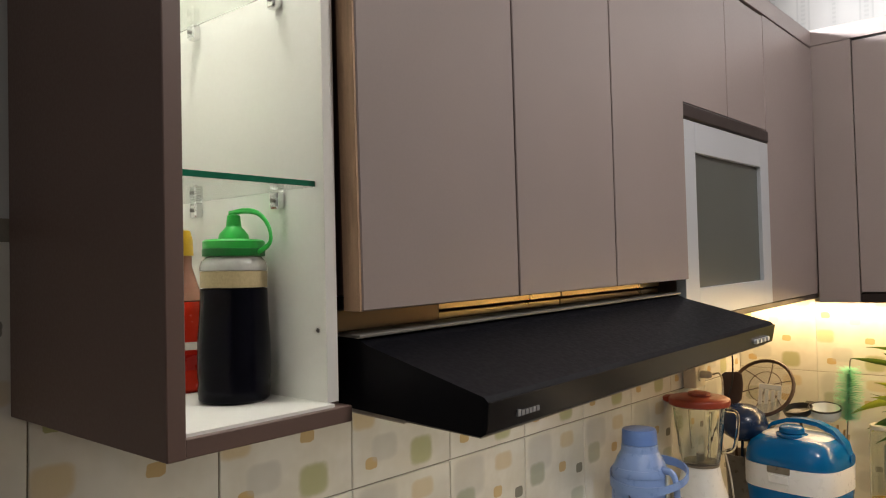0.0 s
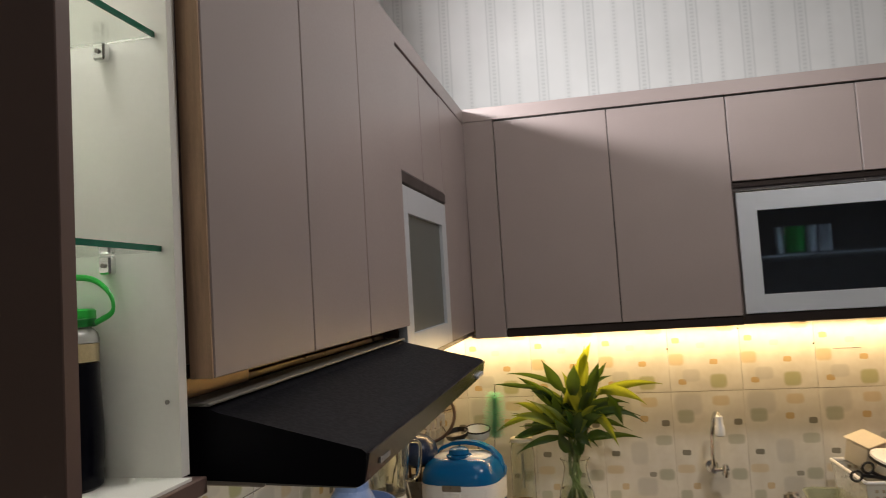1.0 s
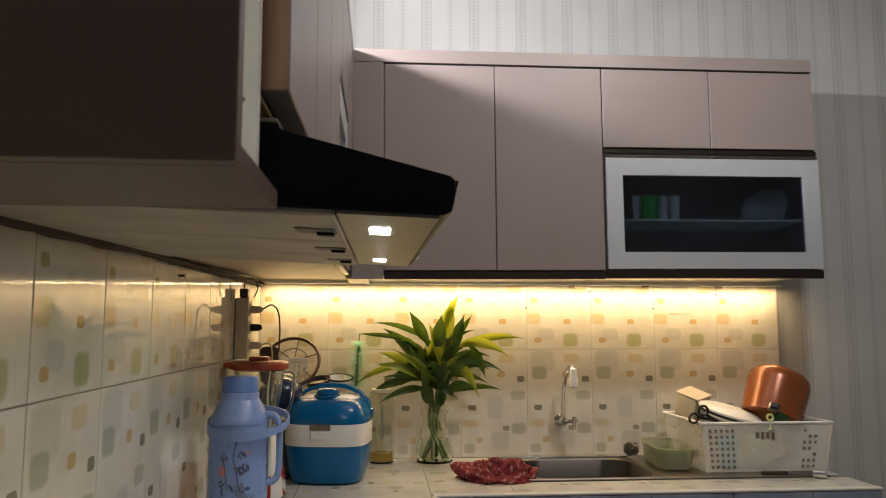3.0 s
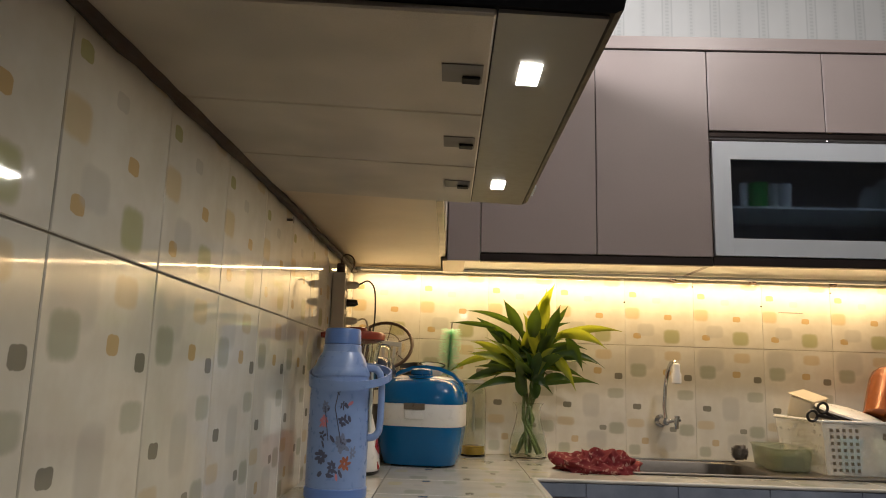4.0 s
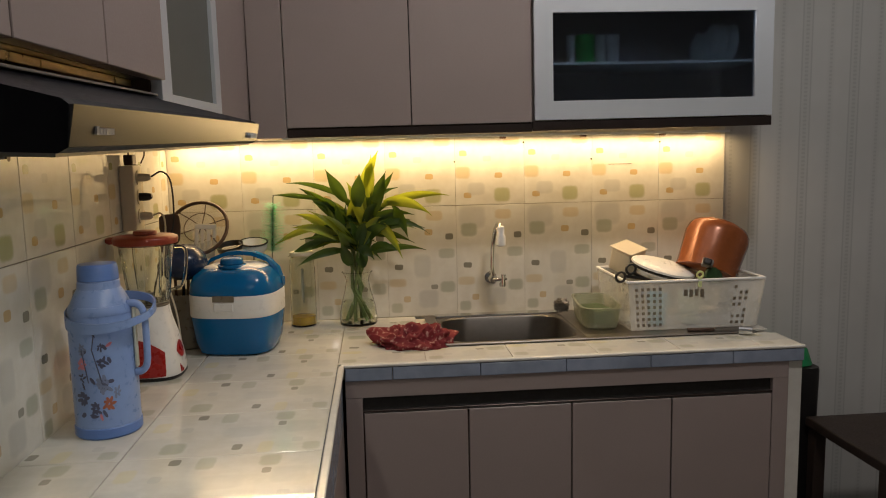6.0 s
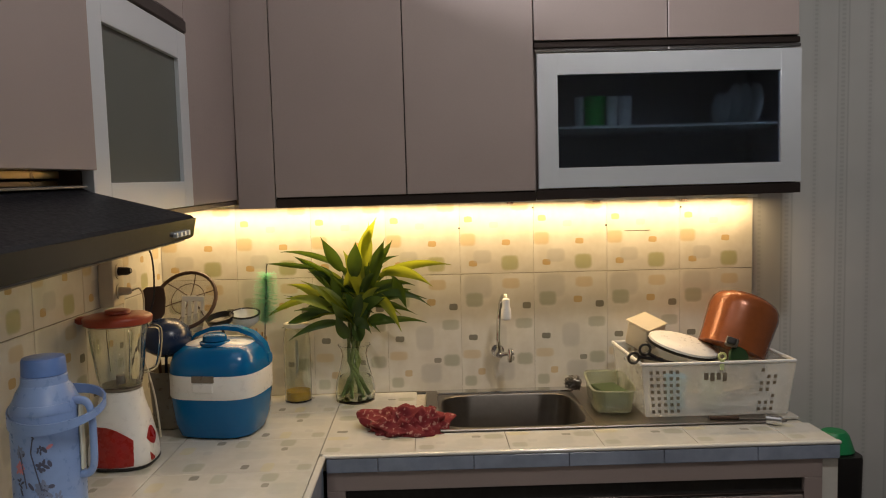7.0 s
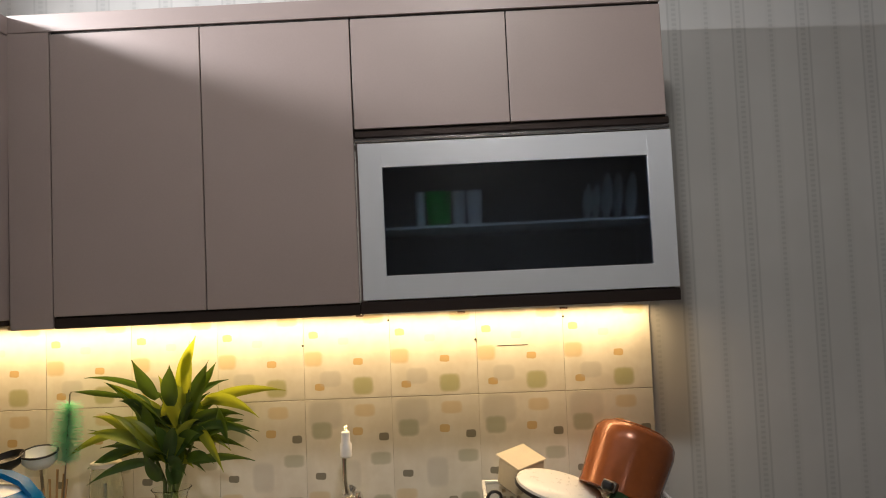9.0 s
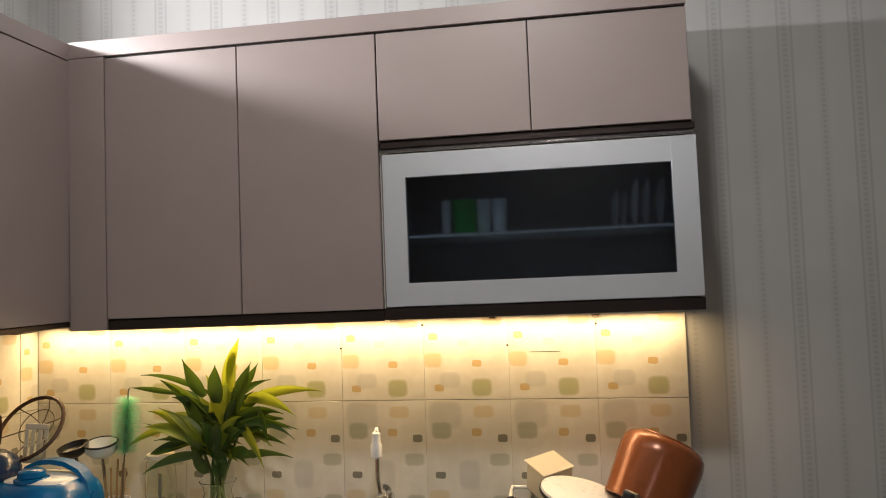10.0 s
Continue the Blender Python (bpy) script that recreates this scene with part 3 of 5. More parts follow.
smooth(part("puck", tube([(.17, -2.245, SCROWN - .0225), (.17, -2.245, SCROWN - .0275)], .030, 24), WHITELAM, l))

# ---- colours of the small things ----
SKYBLUE = plain("pale_blue_plastic", (0.20, 0.30, 0.56), 0.30, vary=0.05)
MIDBLUE = plain("cornflower_plastic", (0.10, 0.19, 0.47), 0.35, vary=0.06)
TEAL = plain("glossy_blue_plastic", (0.001, 0.115, 0.31), 0.20, vary=0.04, Specular_IOR_Level=0.4)
WHITEP = plain("white_plastic", (0.74, 0.74, 0.72), 0.30, vary=0.03)
CREAM = plain("cream_plastic", (0.66, 0.60, 0.46), 0.45, vary=0.05)
RED = plain("red_plastic", (0.288, 0.013, 0.009), 0.28, vary=0.08)
BRICKRED = plain("dark_red_lid", (0.30, 0.045, 0.020), 0.35, vary=0.08)
NAVY = plain("navy_plastic", (0.012, 0.028, 0.075), 0.25, vary=0.1)
BLACKP = plain("black_plastic", (0.012, 0.011, 0.011), 0.35, vary=0.1)
BROWNP = plain("brown_nylon", (0.060, 0.030, 0.018), 0.4, vary=0.1)
WOOD = plain("pale_wood", (0.46, 0.29, 0.14), 0.6, grain=60, stretch=(20, 20, 2), vary=0.25)


def leafy(name, colour, through_colour, share):
    """A leaf: glossy skin over green, with light that shines through it."""
    m = plain(name, colour, 0.36, vary=0.4, grain=25)
    n = m.node_tree
    tr, mx = n.nodes.new("ShaderNodeBsdfTranslucent"), n.nodes.new("ShaderNodeMixShader")
    tr.inputs[0].default_value, mx.inputs[0].default_value = (*through_colour, 1), share
    link(n, n.nodes["Principled BSDF"].outputs[0], mx.inputs[1])
    link(n, tr.outputs[0], mx.inputs[2])
    link(n, mx.outputs[0], n.nodes["Material Output"].inputs[0])
    return m


LEAF = leafy("green_leaf", (0.030, 0.075, 0.012), (0.10, 0.17, 0.01), 0.28)
# yellow-green copy of LEAF: the LED strip's light on leaves, put into their colour
LEAFLIT = leafy("lit_green_leaf", (0.17, 0.23, 0.03), (0.38, 0.43, 0.03), 0.48)
STEM = plain("green_stem", (0.12, 0.17, 0.05), 0.5, vary=0.3)
COPPER = plain("copper_brown_enamel", (0.25, 0.072, 0.020), 0.24, 0.2, vary=0.12)
SOY = plain("black_soy_sauce", (0.002, 0.002, 0.005), 0.2, vary=0.1, Specular_IOR_Level=0.12)
LIME = plain("lime_green_cap", (0.02, 0.42, 0.05), 0.35, vary=0.06)
MINT = leafy("mint_bristles", (0.40, 0.85, 0.62), (0.55, 0.92, 0.72), 0.6)
YELLOWP = plain("yellow_plastic", (0.62, 0.38, 0.02), 0.35)
CHILI = plain("red_chili_sauce", (0.42, 0.022, 0.010), 0.25, vary=0.15)
OIL = plain("yellow_oil", (0.66, 0.42, 0.05), 0.12, vary=0.15)
GREENP = plain("green_plastic", (0.01, 0.22, 0.075), 0.4, vary=0.08)
SMOKEP = plain("smoky_grey_plastic", (0.16, 0.135, 0.10), 0.3, vary=0.15)
MILKY = plain("milky_plastic", (0.62, 0.64, 0.58), 0.35, vary=0.05, Transmission_Weight=0.25)
WATER = glassy("water", (0.92, 0.96, 0.86), 0.01, 1.12)
VASEGLASS = glassy("thin_vase_glass", (0.95, 0.97, 0.94), 0.01, 1.2)
INK = plain("printed_ink_dark", (0.07, 0.08, 0.14), 0.4)
PINK = plain("printed_ink_pink", (0.55, 0.20, 0.24), 0.4)
INKBLUE = plain("printed_ink_blue", (0.16, 0.20, 0.32), 0.4)
INKBROWN = plain("printed_ink_brown", (0.30, 0.10, 0.06), 0.4)
PAPERWHITE = plain("paper_label", (0.70, 0.68, 0.62), 0.6)

# ---- thermos flask ----
f = thing("thermos_flask", (0.119, -1.030, CZ), "pale blue plastic thermos flask with printed flowers", "flask")
f.scale = (.88, .88, 1.0)
smooth(part("base_ring", loft([(0, .074), (.004, .078), (.022, .078), (.024, .076)]), MIDBLUE, f))
smooth(part("body", loft([(.0245, .0755), (.10, .076), (.22, .0755), (.255, .0735), (.28, .069), (.30, .060), (.312, .052), (.315, .050)]), SKYBLUE, f))
smooth(part("neck", loft([(.3152, .050), (.318, .049), (.330, .048), (.332, .046)]), SKYBLUE, f))
cap = loft([(.3325, .0455), (.334, .047), (.362, .0455), (.367, .043), (.368, .038)], 40)
smooth(part("cap", cap, MIDBLUE, f, "ridged cornflower blue cup cap"))
smooth(part("collar_band", loft([(.262, .0742), (.265, .0752), (.276, .0722), (.281, .0700)]), SKYBLUE, f))
# the carrying bail lies folded round the shoulder, low in front and reaching past the side handle
bm, rows = bmesh.new(), []
for k in range(49):
    a = 2 * math.pi * k / 48
    x, y = .024 + .104 * math.cos(a), .083 * math.sin(a)
    z = .262 + .022 * math.sin(a) + .004 * math.cos(a)
    half = .0105 - .003 * math.cos(a)
    rows.append([bm.verts.new((x * q, y * q, z + h)) for q, h in ((.975, -half), (1.015, -half), (1.015, half), (.975, half))] if k < 48 else rows[0])
for a, b in zip(rows, rows[1:]):
    for k in range(4):
        bm.faces.new((a[k], b[k], b[(k + 1) % 4], a[(k + 1) % 4]))
bmesh.ops.recalc_face_normals(bm, faces=bm.faces)
smooth(part("carrying_bail", bm, SKYBLUE, f, "folded sky blue carrying loop"), 60)
tub = tube(bend([(.066, -.006, .280), (.092, -.008, .277), (.104, -.008, .255), (.106, -.008, .20), (.104, -.008, .150), (.092, -.008, .132), (.070, -.006, .128)]), .0085, 10)
smooth(part("handle", tub, SKYBLUE, f))
part("handle_plate", box(.0765, -.014, .140, .0835, .002, .272, .003, seg=2), MILKY, f, "milky white grip plate")


def decal(parent, u, z, w, h, mat, name="flower_print", r=.0762, spin=0.0):
    """A petal-shaped print that follows the flask's round side; u is the angle in degrees."""
    bm = bmesh.new()
    ring = []
    for k in range(10):
        a = 2 * math.pi * k / 10
        du, dz = w * math.cos(a), h * math.sin(a)
        x, y = du * math.cos(spin) - dz * math.sin(spin), du * math.sin(spin) + dz * math.cos(spin)
        ang = radians(u) + x / r
        ring.append(bm.verts.new((r * math.cos(ang), r * math.sin(ang), z + y)))
    bm.faces.new(ring)
    part(name, bm, mat, parent)


rnd = random.Random(5)
for cu, cz, mat, n, size in ((-85, .228, INK, 5, .0045), (-109, .197, INKBLUE, 7, .009), (-109, .192, INK, 4, .006), (-76, .200, INK, 5, .0065), (-110, .166, PINK, 8, .011), (-75, .166, INK, 7, .011),
                             (-112, .136, INK, 5, .008), (-75, .120, INKBLUE, 10, .015), (-76, .118, INK, 7, .010), (-112, .092, INK, 9, .013), (-53, .100, INKBLUE, 6, .009), (-68, .078, INKBROWN, 7, .012), (-90, .070, INK, 8, .011)):
    for k in range(n):
        a = 2 * math.pi * k / n
        q = rnd.uniform(.55, 1.05)
        decal(f, cu + math.degrees(size * .8 * q * math.cos(a) / .076), cz + size * 1.0 * q * math.sin(a), size * .75 * q, size * .30, mat, spin=a + rnd.uniform(-.6, .6), r=.0766 + .00004 * k)
for k in range(16):
    decal(f, rnd.uniform(-116, -60), .045 + .17 * rnd.random() ** 1.5, rnd.uniform(.005, .011), rnd.uniform(.0024, .0045), INK if k % 5 else PINK, spin=rnd.uniform(0, 3.1), r=.0764)
for a, b in (((-85, .228), (-90, .195)), ((-90, .195), (-76, .120)), ((-109, .195), (-100, .125))):
    n = 8
    bm = tube([(.0763 * math.cos(radians(a[0] + (b[0] - a[0]) * t / n)), .0763 * math.sin(radians(a[0] + (b[0] - a[0]) * t / n)), a[1] + (b[1] - a[1]) * t / n) for t in range(n + 1)], .0013, 5)
    part("stem_print", bm, INK, f)

# ---- blender ----
f = thing("blender", (0.096, -0.610, CZ), "kitchen blender with glass jar and dark red lid", "blender")
f.scale = (.95, .95, .965)
smooth(part("base", loft([(.004, .082, .078, 3), (.015, .086, .082, 3), (.05, .083, .079, 3), (.12, .070, .068, 2.6), (.165, .058, .058, 2.2), (.200, .053, .053)]), WHITEP, f, "white plastic motor base"))
smooth(part("foot_ring", loft([(0, .080, .076, 3), (.006, .0865, .0825, 3), (.010, .0865, .0825, 3)]), BLACKP, f))


def base_radius(z):
    prof = [(.004, .083), (.015, .087), (.05, .084), (.12, .071), (.165, .058)]
    return float(np.interp(z, [p[0] for p in prof], [p[1] for p in prof]))


def red_patch(a0, a1, low, high):
    """A curved panel lying on the motor base between two angles; high and low give its edges along it."""
    bm = bmesh.new()
    cols = []
    for i in range(17):
        u = i / 16
        a = radians(a0 + (a1 - a0) * u)
        lo, hi = low(u), high(u)
        cols.append([bm.verts.new((q * math.cos(a), q * math.sin(a), z)) for z in [lo + (hi - lo) * k / 6 for k in range(7)] for q in [(base_radius(z) + .002) * (1 + .035 * math.sin(2 * a) ** 2)]])
    for a, b in zip(cols, cols[1:]):
        for k in range(6):
            bm.faces.new((a[k], b[k], b[k + 1], a[k + 1]))
    return bm


smooth(part("red_panel", red_patch(-150, -12, lambda u: .014, lambda u: .022 + .094 * math.cos(math.pi / 2 * max(0, (u - .3) / .7))), RED, f, "red curved front panel"))
smooth(part("red_panel", red_patch(-26, 10, lambda u: .074 - .020 * math.sin(math.pi * u), lambda u: .076 + .026 * math.sin(math.pi * u)), RED, f, "red side panel"))
smooth(part("jar_collar", loft([(.2003, .050), (.202, .053), (.207, .053), (.2085, .050)]), SMOKEP, f))
jar = loft([(.209, .053), (.24, .059), (.37, .075), (.372, .077), (.373, .074), (.37, .072), (.24, .056), (.214, .050)], 40, cap=False)
jar.faces.new([v for v in jar.verts][-40:])
smooth(part("jar", jar, CLEAR, f, "clear fluted glass jar"))
for k in range(4):
    a = math.pi / 4 + k * math.pi / 2
    smooth(part("jar_rib", tube([(.059 * math.cos(a), .059 * math.sin(a), .235), (.0755 * math.cos(a), .0755 * math.sin(a), .365)], .004, 8), CLEAR, f))
smooth(part("lid", loft([(.3735, .078), (.376, .086), (.390, .088), (.394, .086), (.398, .078), (.400, .044)]), BRICKRED, f))
smooth(part("lid_lip", loft([(.378, .016, .022, 2, -.086, -.008), (.383, .022, .026, 2, -.088, -.008), (.392, .022, .026, 2, -.088, -.008), (.396, .014, .020, 2, -.084, -.008)], 24), BRICKRED, f, "pouring lip of the lid"))
smooth(part("lid_cap", loft([(.4003, .030), (.402, .033), (.410, .031), (.412, .024)]), BRICKRED, f))
smooth(part("blade_shaft", tube([(0, 0, .21), (0, 0, .236)], .012, 12), STEEL, f))
hd = tube(bend([(.072, .02, .362), (.094, .03, .359), (.101, .032, .338), (.094, .03, .275), (.082, .026, .248), (.056, .016, .240)]), .0052, 10)
smooth(part("jar_handle", hd, CLEAR, f))

# ---- rice cooker ----
f = thing("rice_cooker", (0.284, -0.356, CZ), "blue and white plastic rice cooker with carrying handle", "rice cooker", turn=-9)
f.scale = (.95, .95, 1.0)
N = 3.3
smooth(part("lower_body", loft([(.002, .105, .095, N), (.006, .116, .106, N), (.04, .128, .118, N), (.105, .136, .126, N), (.118, .1365, .1265, N)], 64), TEAL, f))
smooth(part("middle_band", loft([(.1184, .138, .128, N), (.122, .139, .129, N), (.180, .139, .129, N), (.184, .138, .128, N)], 64), WHITEP, f, "white plastic band"))
smooth(part("lid", loft([(.1845, .1375, .1275, N), (.19, .139, .129, N), (.215, .135, .125, N), (.240, .122, .112, 3.6), (.256, .100, .09, 3.2), (.262, .07, .062, 3), (.263, .02, .02)], 64), TEAL, f))
part("latch", box(-.033, -.1335, .140, .028, -.127, .1645, .002), WHITEP, f, "white latch flap")
part("latch_slot", box(-.036, -.1325, .168, .031, -.126, .186, .001), SMOKEP, f)
smooth(part("lid_inlay", loft([(.2545, .101, .080, 3), (.2600, .096, .076, 3), (.2665, .070, .062, 3), (.2672, .02, .02)], 48), WHITEP, f, "white inlay on the lid"))
smooth(part("steam_button", loft([(.2695, .033, .033, 2, 0, -.042), (.272, .036, .036, 2, 0, -.042), (.285, .034, .034, 2, 0, -.042), (.290, .027, .027, 2, 0, -.042)]), TEAL, f))
smooth(part("button_ring", loft([(.2600, .044, .044, 2, 0, -.042), (.2675, .0445, .0445, 2, 0, -.042), (.2692, .040, .040, 2, 0, -.042)]), TEAL, f))
strap = [(-.136, .040, .205), (-.126, .040, .238), (-.092, .040, .271), (-.045, .040, .288), (0, .040, .292), (.045, .040, .288), (.092, .040, .271), (.126, .040, .238), (.136, .040, .205)]
bm = bmesh.new()
rows = []
for x, y, z in strap:
    rows.append([bm.verts.new((x, y + dy, z + dz)) for dy, dz in ((-.020, -.003), (-.017, .009), (.017, .009), (.020, -.003))])
for a, b in zip(rows, rows[1:]):
    for k in range(4):
        bm.faces.new((a[k], a[(k + 1) % 4], b[(k + 1) % 4], b[k]))
bm.faces.new(rows[0][::-1])
bm.faces.new(rows[-1])
smooth(part("carrying_handle", bm, TEAL, f))
for x in (-.136, .136):
    smooth(part("hinge_cap", tube([(x - .006 * math.copysign(1, x), .040, .205), (x + .005 * math.copysign(1, x), .040, .205)], .016, 16), TEAL, f))
part("foot", box(-.08, -.085, 0, -.05, -.05, .003), BLACKP, f)
part("foot", box(.05, -.085, 0, .08, -.05, .003), BLACKP, f)

# ---- vase with plant ----
v = thing("glass_vase", (0.642, -0.085, CZ), "clear glass vase with water and leafy green stems", "vase")
vase = loft([(.0, .060), (.004, .064), (.03, .066), (.07, .060), (.12, .046), (.155, .040), (.175, .045), (.186, .054), (.1865, .051), (.174, .042), (.155, .037), (.12, .043), (.07, .057), (.03, .062), (.010, .058)], 40)
smooth(part("glass", vase, VASEGLASS, v)).visible_shadow = False
smooth(part("water", loft([(.0105, .0575), (.03, .0612), (.068, .0560), (.082, .0525)], 40), WATER, v))
plant = thing("lucky_bamboo_plant", (0.642, -0.085, CZ + .012), "bunch of green bamboo stems with long pointed leaves", "plant")


def leaf(root, tip, width, bow, pale, away=0.0, face=0.0):
    """A long pointed leaf, folded along its middle, from its root to its tip; bow lifts its middle, face turns its blade."""
    a, c = Vector((root[0], root[1], root[2])), Vector((tip[0], tip[1], tip[2]))
    mid = (a + c) / 2 + Vector((0, away, bow))
    bm, rows, n = bmesh.new(), [], 12
    for i in range(n + 1):
        t = i / n
        p = a * (1 - t) ** 2 + mid * 2 * t * (1 - t) + c * t * t
        run = ((mid - a) * (1 - t) + (c - mid) * t).normalized()
        side = run.cross(Vector((math.sin(face) * .8, -math.cos(face), math.sin(face * 1.7) * .6))).normalized()
        nrm = side.cross(run)
        w = .90 * width * math.sin(math.pi * min(1, (t * .93 + .07)) ** .82) ** .9 * (1 - t ** 5) + .0006
        wave = .06 * width * math.sin(9 * t + 40 * root[0])
        rows.append([bm.verts.new(p - side * w + nrm * (w * .34 + wave)), bm.verts.new(p - side * w * .5 + nrm * w * .13), bm.verts.new(p), bm.verts.new(p + side * w * .5 + nrm * w * .13), bm.verts.new(p + side * w + nrm * (w * .34 - wave))])
    for q, r in zip(rows, rows[1:]):
        for k in range(4):
            bm.faces.new((q[k], q[k + 1], r[k + 1], r[k]))
    smooth(part("leaf", bm, LEAFLIT if pale else LEAF, plant), 80)


rnd = random.Random(23)
# the shoots' crowns: x, y, height
CROWNS = [(-.030, .015, .37), (.035, -.005, .36), (.070, .010, .33), (-.055, -.010, .31), (.010, -.040, .28), (-.015, .035, .33)]
for n, (sx, sy, top) in enumerate(CROWNS):
    a = 2 * math.pi * n / len(CROWNS)
    pts = [(.040 * math.cos(a + 2.4), .040 * math.sin(a + 2.4), .004), (.018 * math.cos(a), .018 * math.sin(a), .12), (.30 * sx, .30 * sy, .19), (.8 * sx, .8 * sy, top - .04), (sx, sy, top + .02)]
    smooth(part("stem", tube(pts, [.006, .006, .0055, .0045, .003], 10), STEM, plant))
    for z in (.05, .10, .16):
        p = Vector(pts[0]).lerp(Vector(pts[1]), (z - .004) / .116) if z < .12 else Vector(pts[1]).lerp(Vector(pts[2]), (z - .12) / .07)
        smooth(part("stem_node", loft([(p.z - .003, .0058, None, None, p.x, p.y), (p.z, .0074, None, None, p.x, p.y), (p.z + .003, .0058, None, None, p.x, p.y)], 10), STEM, plant))
# leaves of the upper crowns: root x, root height, tip x, tip height, half width, bow, pale (1 takes the lit leaf
# colour)
UPPER = [(-.02, .34, -.185, .465, .031, .02, 0), (-.03, .43, -.225, .485, .012, .035, 0), (-.03, .42, -.095, .530, .022, .00, 0), (.01, .40, .020, .515, .027, .01, 0), (.055, .36, .110, .520, .026, .01, 0),
         (.085, .44, .135, .515, .011, .00, 0), (.02, .45, .086, .590, .019, .01, 1), (.05, .43, .060, .575, .022, .00, 1)]
# leaves that lie out to the sides
SIDES = [(.09, .40, .325, .430, .016, .040, 1), (.10, .41, .262, .365, .021, .050, 1), (.13, .39, .180, .285, .025, .045, 0), (.07, .33, .255, .300, .012, .060, 0), (.08, .34, .158, .220, .019, .040, 1),
         (.06, .24, .240, .245, .015, .035, 0), (-.10, .33, -.292, .262, .013, .045, 1), (-.09, .28, -.235, .232, .017, .020, 0), (-.12, .43, -.280, .445, .009, .010, 0)]
# leaves that droop low in front
LOWER = [(-.05, .29, -.215, .335, .020, .030, 1), (-.03, .31, -.150, .300, .026, .030, 0), (-.04, .25, -.200, .205, .015, .035, 0), (.00, .26, -.060, .330, .027, .00, 0), (.02, .24, .045, .345, .028, .00, 0),
         (.03, .29, .110, .335, .022, .02, 0), (-.02, .20, -.050, .285, .022, .00, 0), (.02, .19, .010, .280, .024, .00, 0), (.05, .25, .140, .250, .017, .03, 0)]
for row, near in ((UPPER, -.01), (SIDES, -.02), (LOWER, -.05)):
    for x0, z0, x1, z1, w, bow, pale in row:
        leaf((x0, near * .4 + rnd.uniform(-.015, .015), z0), (x1, near + rnd.uniform(-.05, .03), z1), w, bow, pale, rnd.uniform(-.02, .01), rnd.uniform(-.55, .55))
for k in range(60):
    a = rnd.uniform(0, 2 * math.pi)
    x0, y0, z0 = CROWNS[k % len(CROWNS)]
    reach = rnd.uniform(.08, .23)
    leaf((.8 * x0, y0, z0 - .03), (x0 + reach * math.cos(a), y0 + .032 * math.sin(a) + .012, z0 + rnd.uniform(-.09, .13) - .25 * max(0, reach - .17)), rnd.uniform(.012, .021), rnd.uniform(.02, .06), rnd.random() < .35, 0, rnd.uniform(-1.0, 1.0))

# ---- jar with oil ----
f = thing("glass_bottle", (0.452, -0.066, CZ), "clear glass bottle with white lid and some yellow oil", "bottle")
smooth(part("glass", loft([(0, .040), (.003, .0445), (.20, .0445), (.235, .040), (.245, .038), (.2452, .035), (.235, .037), (.20, .042), (.006, .042)], 32), CLEAR, f))
smooth(part("oil", loft([(.0065, .0415), (.034, .0415), (.0345, .040)], 32), OIL, f))
smooth(part("lid", loft([(.2455, .040), (.248, .042), (.258, .041), (.260, .037)], 32), CREAM, f))
part("pour_tube", tube([(.0, -.005, .20), (.0, -.008, .08)], .005, 8), MILKY, f)

# ---- utensil pot and its tools ----
f = thing("utensil_pot", (0.118, -0.300, CZ), "smoky grey plastic pot holding kitchen tools", "container")
smooth(part("pot", loft([(0, .050), (.004, .055), (.17, .066), (.172, .0665), (.172, .0625), (.16, .061), (.008, .050)], 32), SMOKEP, f))
f = thing("wire_strainer", (0.145, -0.225, 1.005), "round wire strainer with dark rim in the pot", "strainer")
ring = [Vector((0, 0, .21)) + Vector((.092 * math.cos(a), .035 * math.sin(a) + .03 * math.sin(a), .078 * math.sin(a))) for a in [2 * math.pi * k / 28 for k in range(29)]]
smooth(part("rim", tube(ring, .0058, 8), BROWNP, f))
for k in range(3):
    a = radians(20 + 60 * k)
    q = [Vector((0, 0, .21)) + Vector((.09 * math.cos(a) * t, .063 * math.sin(a) * t + .045 * (1 - t * t), .076 * math.sin(a) * t)) for t in (-1, -.6, -.2, .2, .6, 1)]
    smooth(part("wire", tube(q, .0016, 6), BROWNP, f))
q = [Vector((0, .025, .21)) + Vector((.05 * math.cos(b), .035 * math.sin(b), .043 * math.sin(b))) for b in [2 * math.pi * k / 20 for k in range(21)]]
smooth(part("wire", tube(q, .0014, 6), BROWNP, f))
mesh = bmesh.new()
rings = []
for j in range(1, 6):
    t = j / 5
    rings.append([mesh.verts.new((.090 * t * math.cos(2 * math.pi * k / 24), .063 * t * math.sin(2 * math.pi * k / 24) + .048 * (1 - t * t), .21 + .076 * t * math.sin(2 * math.pi * k / 24))) for k in range(24)])
for a, b in zip(rings, rings[1:]):
    for k in range(24):
        mesh.faces.new((a[k], a[(k + 1) % 24], b[(k + 1) % 24], b[k]))
mesh.faces.new(rings[0][::-1])
MESHY = plain("fine_wire_mesh", (0.42, 0.36, 0.26), 0.5, 0.3, Alpha=0.28)
smooth(part("mesh_bowl", mesh, MESHY, f))
smooth(part("handle", tube([(-.02, -.01, .135), (-.03, -.04, .06), (-.032, -.055, -.06), (-.03, -.06, -.12)], .005, 8), BROWNP, f))


